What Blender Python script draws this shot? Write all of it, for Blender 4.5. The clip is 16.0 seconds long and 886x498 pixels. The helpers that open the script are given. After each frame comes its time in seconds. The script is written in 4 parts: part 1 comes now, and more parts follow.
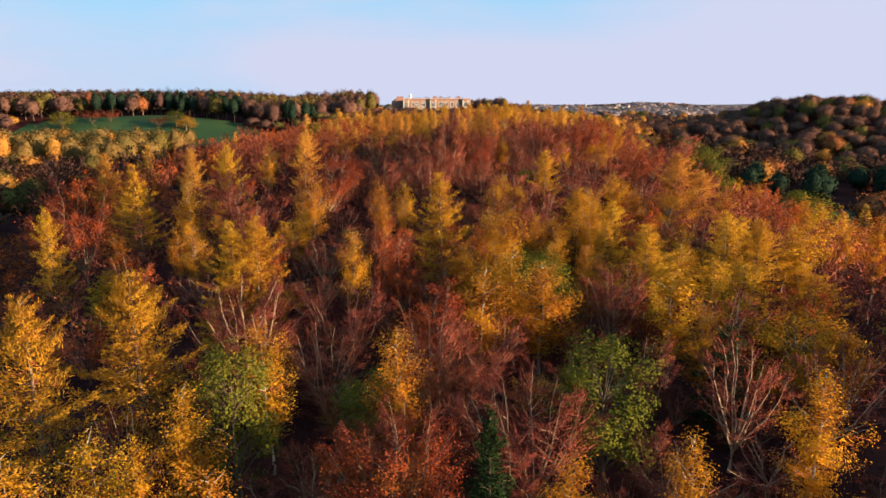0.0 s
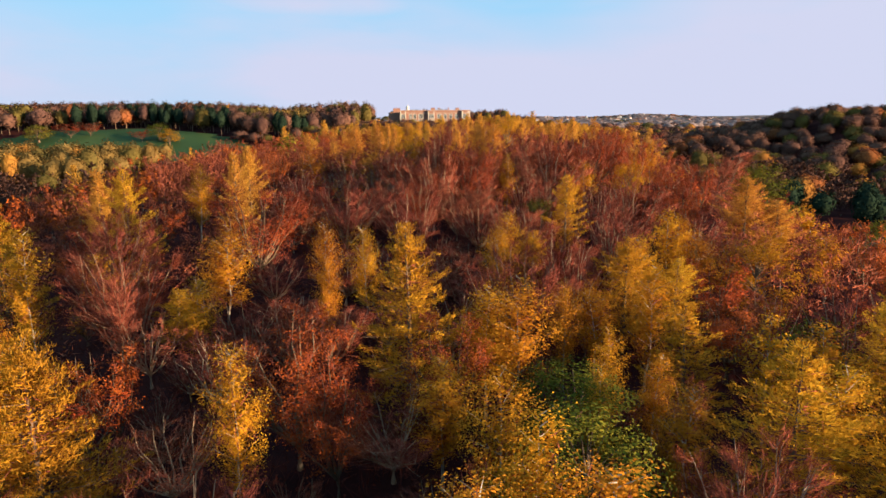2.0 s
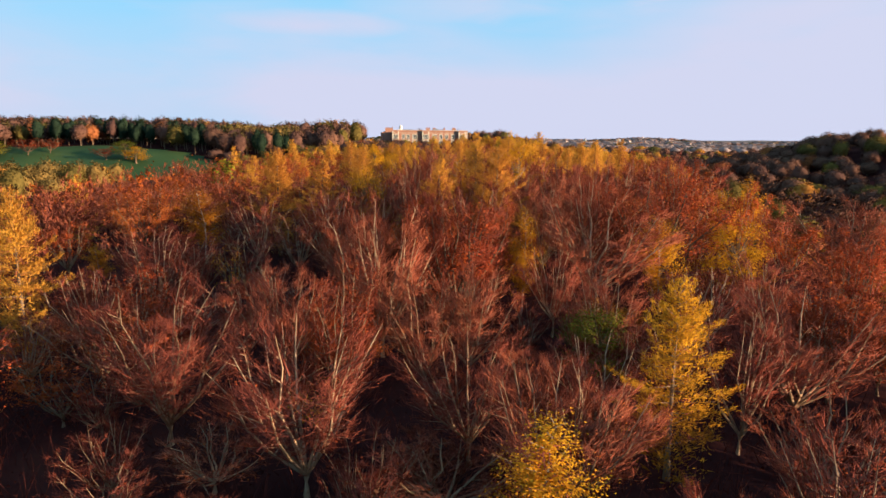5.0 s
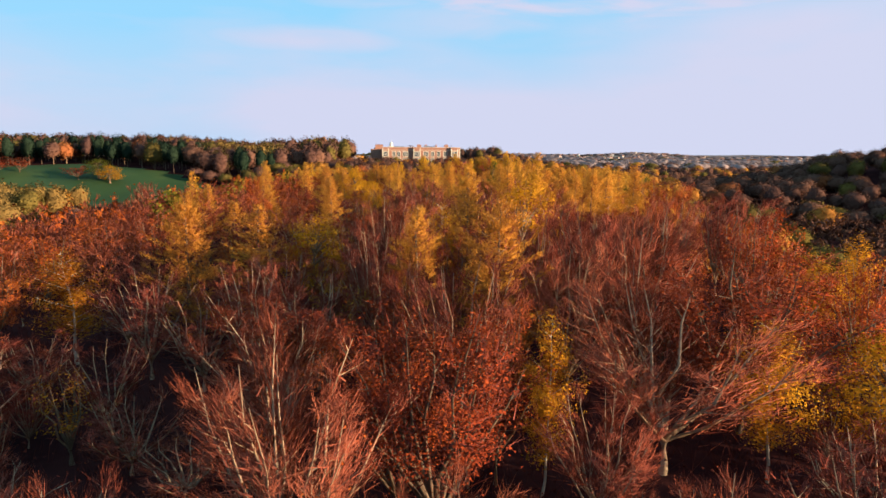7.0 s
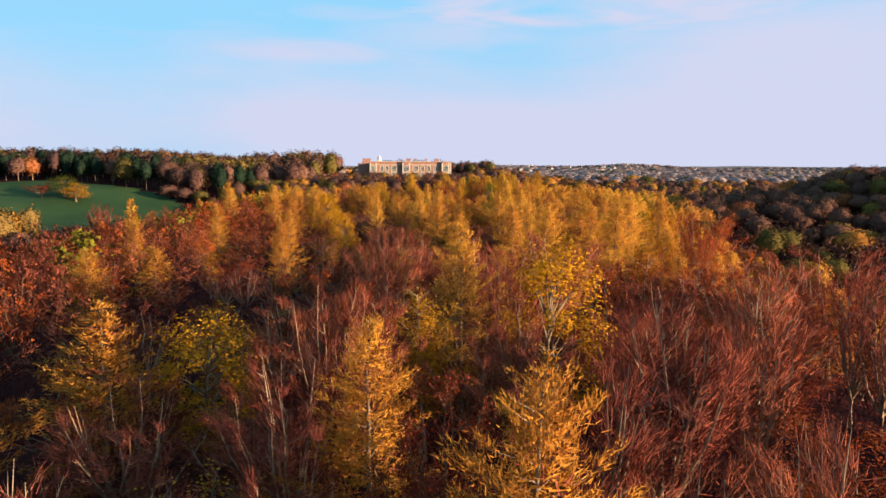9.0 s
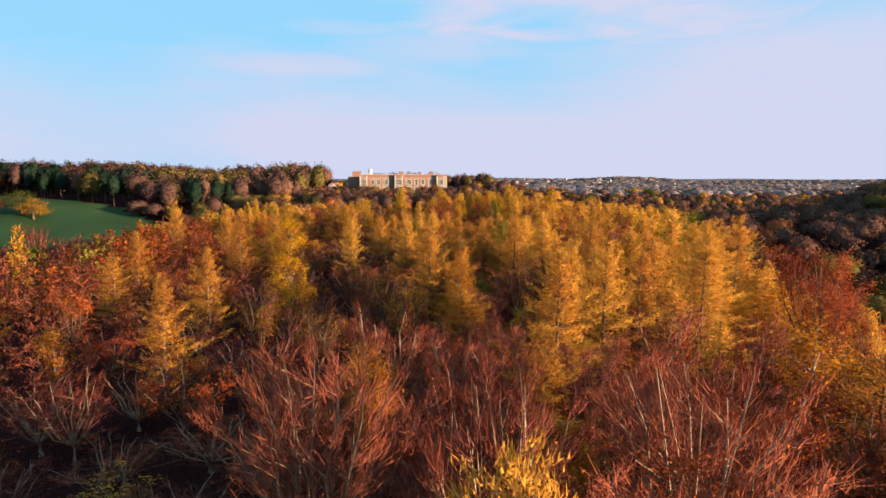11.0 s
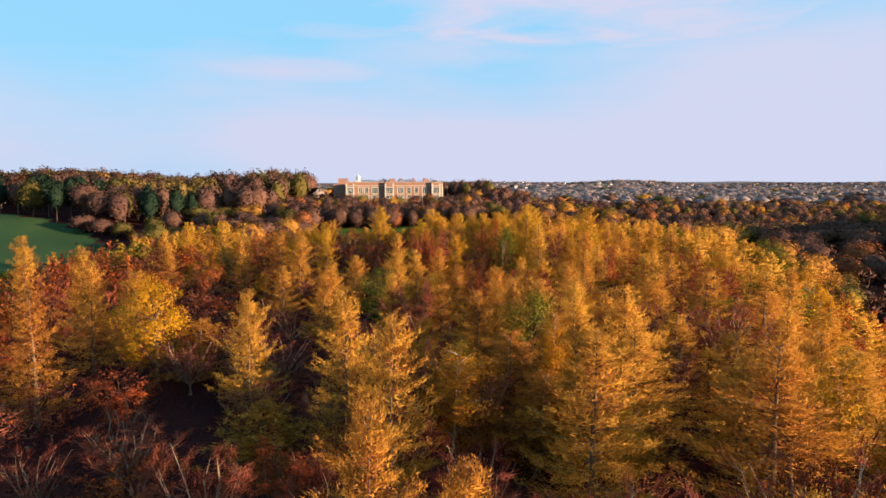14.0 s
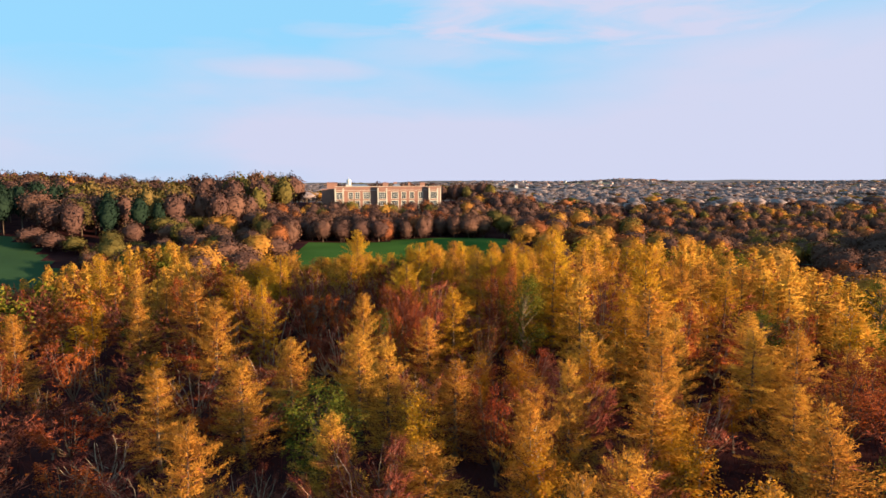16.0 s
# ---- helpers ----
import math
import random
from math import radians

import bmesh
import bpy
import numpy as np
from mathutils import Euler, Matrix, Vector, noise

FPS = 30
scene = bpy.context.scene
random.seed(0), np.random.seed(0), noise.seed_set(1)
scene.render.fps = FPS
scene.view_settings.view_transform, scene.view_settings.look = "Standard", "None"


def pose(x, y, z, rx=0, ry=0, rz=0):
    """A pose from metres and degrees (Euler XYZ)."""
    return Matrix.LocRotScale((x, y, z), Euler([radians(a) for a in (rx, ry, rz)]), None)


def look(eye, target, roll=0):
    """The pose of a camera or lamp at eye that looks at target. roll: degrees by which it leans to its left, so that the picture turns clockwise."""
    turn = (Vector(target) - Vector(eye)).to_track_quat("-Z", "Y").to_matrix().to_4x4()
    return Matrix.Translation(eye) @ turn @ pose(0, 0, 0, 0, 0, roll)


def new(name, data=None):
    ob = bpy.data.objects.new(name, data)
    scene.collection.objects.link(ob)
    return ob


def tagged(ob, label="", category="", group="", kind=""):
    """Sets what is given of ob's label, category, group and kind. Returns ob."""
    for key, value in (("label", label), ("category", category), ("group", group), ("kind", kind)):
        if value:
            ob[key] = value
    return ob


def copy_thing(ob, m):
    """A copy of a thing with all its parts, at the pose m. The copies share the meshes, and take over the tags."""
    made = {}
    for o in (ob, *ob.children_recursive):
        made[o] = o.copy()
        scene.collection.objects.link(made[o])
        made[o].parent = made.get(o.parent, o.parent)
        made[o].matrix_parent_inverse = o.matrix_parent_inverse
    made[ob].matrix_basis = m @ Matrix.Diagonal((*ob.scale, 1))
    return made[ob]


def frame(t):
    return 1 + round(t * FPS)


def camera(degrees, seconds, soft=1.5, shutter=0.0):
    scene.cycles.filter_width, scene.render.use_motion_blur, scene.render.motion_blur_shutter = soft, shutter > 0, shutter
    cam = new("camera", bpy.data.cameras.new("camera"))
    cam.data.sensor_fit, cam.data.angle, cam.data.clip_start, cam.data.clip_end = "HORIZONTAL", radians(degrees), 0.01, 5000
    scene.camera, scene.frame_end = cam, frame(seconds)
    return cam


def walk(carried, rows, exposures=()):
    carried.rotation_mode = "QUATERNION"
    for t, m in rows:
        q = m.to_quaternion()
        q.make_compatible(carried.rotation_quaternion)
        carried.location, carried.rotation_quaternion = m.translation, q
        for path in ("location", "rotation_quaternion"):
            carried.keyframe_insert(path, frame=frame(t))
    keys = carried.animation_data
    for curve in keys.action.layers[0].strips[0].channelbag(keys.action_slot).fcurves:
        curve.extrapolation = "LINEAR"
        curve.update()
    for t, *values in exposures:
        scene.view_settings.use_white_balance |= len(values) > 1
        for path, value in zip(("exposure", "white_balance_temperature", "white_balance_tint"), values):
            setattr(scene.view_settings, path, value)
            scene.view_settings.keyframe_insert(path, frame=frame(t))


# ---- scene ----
cam = camera(70.0, 16.0, soft=1.5)
PATH = [
    (0, (2.633, 11.884, 47.011), (2.6804, 13.8306, 46.5557), -0.18),
    (0.5, (3.134, 18.044, 46.889), (3.1833, 19.9936, 46.4449), -0.16),
    (1, (3.791, 24.421, 46.803), (3.8377, 26.3723, 46.3665), -0.41),
    (1.5, (4.478, 31.032, 46.652), (4.5230, 32.9850, 46.2225), -0.42),
    (2, (5.174, 37.643, 46.419), (5.2181, 39.5976, 46.0003), -0.37),
    (2.5, (5.842, 44.241, 46.248), (5.8857, 46.1992, 45.8418), -0.32),
    (3, (6.357, 50.856, 46.127), (6.4039, 52.8162, 45.7325), -0.21),
    (3.5, (6.950, 57.560, 45.940), (6.9996, 59.5223, 45.5577), 0.00),
    (4, (7.485, 64.404, 45.841), (7.5341, 66.3687, 45.4682), 0.32),
    (6.5, (9.984, 92.786, 47.344), (10.0485, 94.7582, 47.0185), 0.41),
    (7, (10.264, 97.133, 47.889), (10.3383, 99.1077, 47.5772), 0.38),
    (7.5, (10.591, 101.893, 48.363), (10.6737, 103.8682, 48.0615), 0.37),
    (8, (10.907, 107.363, 48.897), (10.9976, 109.3395, 48.6019), 0.30),
    (8.5, (11.339, 113.254, 49.483), (11.4350, 115.2306, 49.1955), 0.27),
    (9, (11.845, 119.588, 49.957), (11.9453, 121.5663, 49.6803), 0.27),
    (11.5, (13.816, 156.835, 50.036), (13.9345, 158.8185, 49.8064), 0.14),
    (12, (14.447, 164.131, 50.418), (14.5667, 166.1147, 50.1941), 0.06),
    (12.5, (15.008, 171.519, 50.848), (15.1297, 173.5033, 50.6267), 0.02),
    (13, (15.681, 178.849, 51.257), (15.8030, 180.8326, 51.0361), -0.00),
    (13.5, (16.358, 186.441, 51.632), (16.4800, 188.4253, 51.4103), 0.03),
    (14, (17.034, 194.187, 52.146), (17.1568, 196.1703, 51.9202), -0.02),
    (14.5, (17.617, 202.303, 52.852), (17.7416, 204.2859, 52.6213), 0.00),
    (15, (18.278, 210.654, 53.632), (18.4049, 212.6364, 53.3975), -0.01),
    (15.5, (19.024, 219.023, 54.391), (19.1504, 221.0044, 54.1537), -0.08),
    (16, (19.893, 227.411, 54.995), (20.0172, 229.3937, 54.7650), -0.19),
]
walk(cam, [(t, look(eye, target, roll)) for t, eye, target, roll in PATH], [(0, 1.62), (16, 1.62)])

# ---- world, sun ----
SUN_AZ, SUN_EL = radians(-24), radians(9.5)          # direction to the sun: from +x towards -y
to_sun = Vector((math.cos(SUN_AZ) * math.cos(SUN_EL), math.sin(SUN_AZ) * math.cos(SUN_EL), math.sin(SUN_EL)))
lamp = bpy.data.lights.new("sun", "SUN")
lamp.energy, lamp.angle, lamp.color = 5.0, radians(0.6), (1.0, 0.77, 0.51)
sun = new("sun", lamp)
sun.matrix_world = Matrix.Translation((0, 0, 300)) @ to_sun.to_track_quat("Z", "Y").to_matrix().to_4x4()


def node(tree, kind, **values):
    n = tree.nodes.new(kind)
    for key, value in values.items():
        n.inputs[key.replace("_", " ")].default_value = value
    return n


def ramp(tree, stops, fac=None):
    n = tree.nodes.new("ShaderNodeValToRGB")
    e = n.color_ramp.elements
    while len(e) < len(stops):
        e.new(0.5)
    for item, (at, col) in zip(e, stops):
        item.position, item.color = at, (*col, 1)
    if fac is not None:
        tree.links.new(fac, n.inputs[0])
    return n


def math_node(tree, op, a, b=0.0):
    n = tree.nodes.new("ShaderNodeMath")
    n.operation = op
    for i, v in enumerate((a, b)):
        if isinstance(v, (int, float)):
            n.inputs[i].default_value = v
        else:
            tree.links.new(v, n.inputs[i])
    return n.outputs[0]


world = bpy.data.worlds.new("world")
scene.world = world
world.use_nodes = True
wt = world.node_tree
wt.nodes.clear()
sky = wt.nodes.new("ShaderNodeTexSky")
sky.sky_type, sky.sun_disc, sky.sun_elevation, sky.sun_rotation = "NISHITA", False, SUN_EL, math.pi / 2 - SUN_AZ
sky.air_density, sky.dust_density, sky.ozone_density = 1.0, 1.2, 2.0
geo = wt.nodes.new("ShaderNodeTexCoord")
mapping = wt.nodes.new("ShaderNodeMapping")
mapping.inputs["Scale"].default_value = (1.0, 1.0, 3.4)
mapping.inputs["Location"].default_value = (0.62, 0.1, 0.15)
wt.links.new(geo.outputs["Generated"], mapping.inputs[0])
cloud = node(wt, "ShaderNodeTexNoise", Scale=1.7, Detail=4.0, Roughness=0.42, Distortion=0.2)
wt.links.new(mapping.outputs[0], cloud.inputs["Vector"])
parts_of = wt.nodes.new("ShaderNodeSeparateXYZ")
wt.links.new(geo.outputs["Generated"], parts_of.inputs[0])
veil = math_node(wt, "SUBTRACT", 1.0, math_node(wt, "MULTIPLY", parts_of.outputs[2], 3.0))       # thin high cloud, thicker low down
veil = math_node(wt, "ADD", veil, math_node(wt, "MULTIPLY", parts_of.outputs[0], 0.8))
veil = math_node(wt, "ADD", veil, math_node(wt, "MULTIPLY", math_node(wt, "SUBTRACT", cloud.outputs[0], 0.5), 2.6))
ahead = math_node(wt, "DIVIDE", parts_of.outputs[0], math_node(wt, "MAXIMUM", parts_of.outputs[1], 0.05))
stretched = wt.nodes.new("ShaderNodeMapping")
stretched.inputs["Scale"].default_value = (1.0, 1.0, 5.0)
wt.links.new(geo.outputs["Generated"], stretched.inputs[0])
ragged = node(wt, "ShaderNodeTexNoise", Scale=6.5, Detail=6.0, Roughness=0.55, Distortion=0.5)
wt.links.new(stretched.outputs[0], ragged.inputs["Vector"])
fray = math_node(wt, "MULTIPLY", math_node(wt, "SUBTRACT", ragged.outputs[0], 0.5), 2.4)


def wisp(into, at, up, wide, thick, weight):
    """Adds one thin streak of high cloud, or a clearer patch, to the veil: at sideways per metre ahead, up as the sine of its height."""
    a = math_node(wt, "DIVIDE", math_node(wt, "SUBTRACT", ahead, at), wide)
    b = math_node(wt, "DIVIDE", math_node(wt, "SUBTRACT", parts_of.outputs[2], up), thick)
    d = math_node(wt, "ADD", math_node(wt, "MULTIPLY", a, a), math_node(wt, "MULTIPLY", b, b))
    full = math_node(wt, "ADD", math_node(wt, "SUBTRACT", 1.0, d), fray)
    full = math_node(wt, "MINIMUM", math_node(wt, "MAXIMUM", full, 0.0), 1.0)
    return math_node(wt, "ADD", into, math_node(wt, "MULTIPLY", full, weight))


veil = wisp(veil, -0.17, 0.160, 0.15, 0.020, 0.42)
veil = wisp(veil, -0.10, 0.214, 0.10, 0.013, 0.34)
veil = wisp(veil, 0.33, 0.262, 0.40, 0.075, 0.95)
veil = wisp(veil, 0.05, 0.195, 0.17, 0.034, 0.28)
veil = wisp(veil, 0.21, 0.185, 0.20, 0.036, 0.16)
veil = wisp(veil, -0.26, 0.268, 0.34, 0.050, -0.34)
veil = wisp(veil, -0.55, 0.15, 0.55, 0.13, -0.20)
cover = ramp(wt, [(0.0, (0.12, 0.12, 0.12)), (0.85, (0.97, 0.97, 0.97))], veil)
blue = wt.nodes.new("ShaderNodeMixRGB")
blue.inputs[0].default_value = 0.86
blue.inputs[2].default_value = (1.79, 4.77, 7.05, 1)
wt.links.new(sky.outputs[0], blue.inputs[1])
mix = wt.nodes.new("ShaderNodeMixRGB")
mix.inputs[2].default_value = (4.32, 4.46, 5.74, 1)
wt.links.new(cover.outputs[0], mix.inputs[0])
wt.links.new(blue.outputs[0], mix.inputs[1])
back = node(wt, "ShaderNodeBackground", Strength=0.05)
wt.links.new(mix.outputs[0], back.inputs[0])
wt.links.new(back.outputs[0], wt.nodes.new("ShaderNodeOutputWorld").inputs[0])

# ---- materials ----


def material(name, stops, scale=0.8, rough=0.75, bump=0.3, fine=14.0, translucent=0.0, obj=0.5, island=0.2, noise_mix=0.45, metallic=0.0, gloss=0.25):
    """A base colour picked from the stops by the object's, the island's and a spatial variation, with fine grain and relief."""
    m = bpy.data.materials.new(name)
    m.use_nodes = True
    t = m.node_tree
    bsdf = t.nodes["Principled BSDF"]
    bsdf.inputs["Roughness"].default_value, bsdf.inputs["Metallic"].default_value = rough, metallic
    bsdf.inputs["Specular IOR Level"].default_value = gloss
    g = t.nodes.new("ShaderNodeNewGeometry")
    info = t.nodes.new("ShaderNodeObjectInfo")
    big = node(t, "ShaderNodeTexNoise", Scale=scale, Detail=3.0)
    small = node(t, "ShaderNodeTexNoise", Scale=fine, Detail=4.0)
    t.links.new(g.outputs["Position"], big.inputs["Vector"])
    t.links.new(g.outputs["Position"], small.inputs["Vector"])
    v = math_node(t, "MULTIPLY", info.outputs["Random"], obj)
    v = math_node(t, "ADD", v, math_node(t, "MULTIPLY", g.outputs["Random Per Island"], island))
    spread = math_node(t, "MULTIPLY", math_node(t, "SUBTRACT", big.outputs[0], 0.5), 2.2)
    v = math_node(t, "ADD", v, math_node(t, "MULTIPLY", spread, noise_mix))
    v = math_node(t, "ADD", v, (1 - obj - island) * 0.5)
    v = math_node(t, "ADD", v, math_node(t, "MULTIPLY", math_node(t, "SUBTRACT", small.outputs[0], 0.5), 0.35))
    col = ramp(t, stops, v)
    t.links.new(col.outputs[0], bsdf.inputs["Base Color"])
    if bump:
        b = node(t, "ShaderNodeBump", Strength=bump, Distance=0.03)
        t.links.new(small.outputs[0], b.inputs["Height"])
        t.links.new(b.outputs[0], bsdf.inputs["Normal"])
    if translucent:
        tr = t.nodes.new("ShaderNodeBsdfTranslucent")
        t.links.new(col.outputs[0], tr.inputs[0])
        mx = t.nodes.new("ShaderNodeMixShader")
        mx.inputs[0].default_value = translucent
        t.links.new(bsdf.outputs[0], mx.inputs[1])
        t.links.new(tr.outputs[0], mx.inputs[2])
        t.links.new(mx.outputs[0], t.nodes["Material Output"].inputs[0])
    return m


# Reddish bramble, darkened so that the gaps between trees read as deep shade.
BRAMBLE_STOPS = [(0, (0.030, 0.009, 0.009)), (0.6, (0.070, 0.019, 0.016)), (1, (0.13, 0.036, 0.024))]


def leafy(name, *cols, **k):
    n = len(cols)
    return material(name, [(i / (n - 1), (0.90 * c[0], 0.855 * c[1], 0.88 * c[2])) for i, c in enumerate(cols)], rough=0.9, bump=0, gloss=0.0, fine=3.0, **{"scale": 0.22, "translucent": 0.14, **k})


GOLD = leafy("larch_needles", (0.45, 0.165, 0.036), (0.63, 0.275, 0.046), (0.75, 0.375, 0.056), (0.79, 0.46, 0.066), translucent=0.42)
LEMON = leafy("yellow_larch_needles", (0.46, 0.20, 0.022), (0.60, 0.29, 0.026), (0.70, 0.38, 0.030), (0.74, 0.44, 0.036), translucent=0.40)
AMBER = leafy("birch_leaves", (0.37, 0.115, 0.017), (0.54, 0.21, 0.020), (0.64, 0.305, 0.022), (0.66, 0.375, 0.026), translucent=0.34)
COPPER = leafy("copper_leaves", (0.16, 0.027, 0.015), (0.29, 0.053, 0.018), (0.40, 0.088, 0.020), (0.49, 0.14, 0.023), translucent=0.25)
TWIG = leafy("beech_twigs", (0.16, 0.042, 0.032), (0.23, 0.060, 0.040), (0.31, 0.086, 0.050), (0.41, 0.130, 0.066), translucent=0.05)
# Brown twigs, their colour drawn towards mauve-grey for distance haze.
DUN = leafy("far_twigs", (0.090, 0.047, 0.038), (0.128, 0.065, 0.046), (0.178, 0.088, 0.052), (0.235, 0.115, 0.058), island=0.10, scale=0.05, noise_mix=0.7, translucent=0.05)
# Less saturated than the near leaves: haze is mixed into these three colours.
FAR_AMBER = leafy("far_amber_leaves", (0.27, 0.108, 0.030), (0.35, 0.148, 0.034), (0.43, 0.20, 0.038), (0.44, 0.23, 0.042), island=0.12, scale=0.05, noise_mix=0.7)
FAR_COPPER = leafy("far_copper_leaves", (0.18, 0.060, 0.034), (0.24, 0.076, 0.034), (0.29, 0.10, 0.036), (0.32, 0.125, 0.036), island=0.12, scale=0.05, noise_mix=0.7)
FAR_OLIVE = leafy("far_olive_leaves", (0.095, 0.072, 0.024), (0.14, 0.104, 0.028), (0.20, 0.145, 0.032), (0.27, 0.19, 0.036), island=0.12, scale=0.05, noise_mix=0.7)
GREEN = leafy("oak_leaves", (0.040, 0.044, 0.010), (0.080, 0.088, 0.013), (0.160, 0.144, 0.018), (0.224, 0.160, 0.018))
SPRUCE = leafy("spruce_needles", (0.011, 0.024, 0.010), (0.019, 0.038, 0.013), (0.028, 0.050, 0.016), (0.040, 0.064, 0.019))
PINE = leafy("pine_needles", (0.013, 0.024, 0.016), (0.019, 0.034, 0.021), (0.027, 0.044, 0.024), (0.040, 0.056, 0.027), scale=0.07)
YELLOW = leafy("yellow_leaves", (0.30, 0.115, 0.014), (0.42, 0.185, 0.014), (0.54, 0.26, 0.014), (0.60, 0.31, 0.016), translucent=0.28)
WILLOW = leafy("willow_leaves", (0.15, 0.088, 0.030), (0.19, 0.112, 0.034), (0.22, 0.136, 0.040), (0.24, 0.155, 0.048), island=0.10, scale=0.07)
# Twigs of the far hills, with pale haze painted into the base colour.
HAZED_TWIG = leafy("hazed_twigs", (0.20, 0.158, 0.155), (0.25, 0.195, 0.182), (0.30, 0.228, 0.205), (0.34, 0.255, 0.215), island=0.10, scale=0.02, noise_mix=0.7)
# Far ground in the same painted haze tint.
HAZED_FLOOR = material("hazed_woodland_floor", [(0, (0.15, 0.118, 0.112)), (0.5, (0.19, 0.148, 0.135)), (1, (0.24, 0.18, 0.15))], scale=0.01, fine=0.2, obj=0, island=0, noise_mix=0.7, gloss=0.0)
BRAMBLE = material("shade_dark_bramble", BRAMBLE_STOPS, rough=0.9, gloss=0.0, bump=0, scale=0.2)
BARK = material("grey_brown_bark", [(0, (0.07, 0.04, 0.025)), (0.6, (0.14, 0.085, 0.05)), (1, (0.24, 0.16, 0.10))], scale=3, fine=25)
WHITE_BARK = material("birch_bark", [(0, (0.08, 0.06, 0.04)), (0.4, (0.26, 0.20, 0.14)), (1, (0.46, 0.38, 0.29))], scale=4, fine=18)
PALE_BARK = material("pale_limb_bark", [(0, (0.16, 0.085, 0.05)), (0.5, (0.30, 0.18, 0.11)), (1, (0.42, 0.28, 0.18))], scale=3, fine=25)
# Brown litter with the maroon darkness of woodland shade put into its colour.
LITTER = material("shade_dark_litter", [(0, (0.018, 0.007, 0.007)), (0.4, (0.034, 0.012, 0.012)), (0.8, (0.058, 0.019, 0.016)), (1, (0.05, 0.026, 0.015))],
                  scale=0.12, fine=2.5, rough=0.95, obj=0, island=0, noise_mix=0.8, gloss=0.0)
GRASS = material("meadow_grass", [(0, (0.018, 0.036, 0.014)), (0.5, (0.026, 0.052, 0.019)), (1, (0.050, 0.074, 0.024))], scale=0.03, fine=1.5, obj=0, island=0, noise_mix=0.7, gloss=0.05)
# Mown turf, its green brightened further for the sun on the lawn.
LAWN = material("sunlit_mown_lawn", [(0, (0.034, 0.066, 0.013)), (0.5, (0.044, 0.088, 0.017)), (1, (0.065, 0.11, 0.026))], scale=0.05, fine=1.5, obj=0, island=0, noise_mix=0.7, gloss=0.0)
ROUGH_GRASS = material("rough_grass", [(0, (0.14, 0.10, 0.04)), (0.5, (0.22, 0.16, 0.06)), (1, (0.26, 0.20, 0.08))], scale=0.05, fine=2, obj=0, island=0.3)
BRICK = material("red_brick", [(0, (0.20, 0.095, 0.066)), (0.5, (0.25, 0.12, 0.084)), (1, (0.30, 0.15, 0.105))], scale=0.5, fine=9, obj=0.1, island=0.1)
STONE = material("pale_limestone", [(0, (0.34, 0.29, 0.22)), (0.5, (0.45, 0.40, 0.32)), (1, (0.54, 0.48, 0.40))], scale=0.7, fine=9, obj=0.2, island=0.1)
LEAD = material("lead_roof", [(0, (0.10, 0.11, 0.13)), (1, (0.20, 0.21, 0.24))], scale=0.5, fine=6, rough=0.5, obj=0.1)
TILE = material("clay_roof_tiles", [(0, (0.16, 0.07, 0.05)), (1, (0.30, 0.13, 0.09))], scale=0.5, fine=6, obj=0.6)
RENDERED = material("pale_render", [(0, (0.20, 0.15, 0.13)), (0.7, (0.40, 0.36, 0.33)), (1, (0.70, 0.66, 0.62))], scale=0.2, fine=6, obj=0.8)
WOODWORK = material("white_painted_wood", [(0, (0.42, 0.39, 0.34)), (1, (0.58, 0.55, 0.50))], scale=1.5, fine=12, rough=0.5)
PANE = material("window_glass", [(0, (0.03, 0.035, 0.045)), (1, (0.06, 0.07, 0.08))], scale=0.5, fine=2, rough=0.08, bump=0, obj=0.6)

# ---- terrain ----


def smooth(v):
    v = np.clip(v, 0, 1)
    return v * v * (3 - 2 * v)


RIDGE_Y = (-300, 0, 40, 80, 110, 150, 210, 300, 340, 400, 470, 560, 620, 800, 1300)
EDGE_Y, EDGE_X = (30, 70, 90, 200, 240, 280, 320, 420), (72, 44, 38, 38, 42, 60, 78, 88)             # where the ridge breaks off to the east; before y 70 set wider, unseen, for added shade trees
HILL_X, HILL_Z = (85, 131, 160, 176, 196, 212, 250, 330, 420), (0, 11, 12.5, 14, 20, 25, 24, 14, 0)
RIDGE_Z = (24, 26, 26.5, 28, 31, 34, 33.5, 33, 31.8, 30, 31, 33, 35, 34, 22)


def height(x, y):
    """Height of the ground: a wooded ridge that falls to both sides, the park hill, the eastern hill and the far ridge."""
    x, y = np.asarray(x, float), np.asarray(y, float)
    r = np.interp(y, RIDGE_Y, RIDGE_Z)
    left = smooth((-10 - x) / 80)
    right = smooth((x - np.interp(y, EDGE_Y, EDGE_X)) / 46)
    rise = 6 * smooth((y - 300) / 200) * smooth((-80 - x) / 120) + 14 * smooth((y - 415) / 85)
    z = r - 15 * left + left * rise - (r - 17) * right * (1 - 0.5 * smooth((y - 560) / 200))
    z = z + np.interp(x, HILL_X, HILL_Z) * np.exp(-((y - 378) / 78) ** 2)
    far = np.hypot(x, y)
    z = z * (1 - smooth((far - 700) / 700)) + 14 * smooth((far - 700) / 700)
    z = z + smooth((far - 1500) / 1600) * (-4 + 6 * np.sin(x / 310) + 4 * np.sin(x / 127 + y / 200))
    z = z + 25 * np.exp(-((x - 1080) / 240) ** 2 - ((y - 3150) / 300) ** 2)
    return z + 0.5 * np.sin(x / 11 + 1.3) * np.sin(y / 13)


def in_field(x, y):
    return ((x + 185) / 99) ** 2 + ((y - 430 + 0.15 * (x + 185)) / 72) ** 2 < 1


def in_lawn(x, y):
    return (np.abs(x - 21) < 38) & (np.abs(y - 424 - 0.10 * x) < 39)


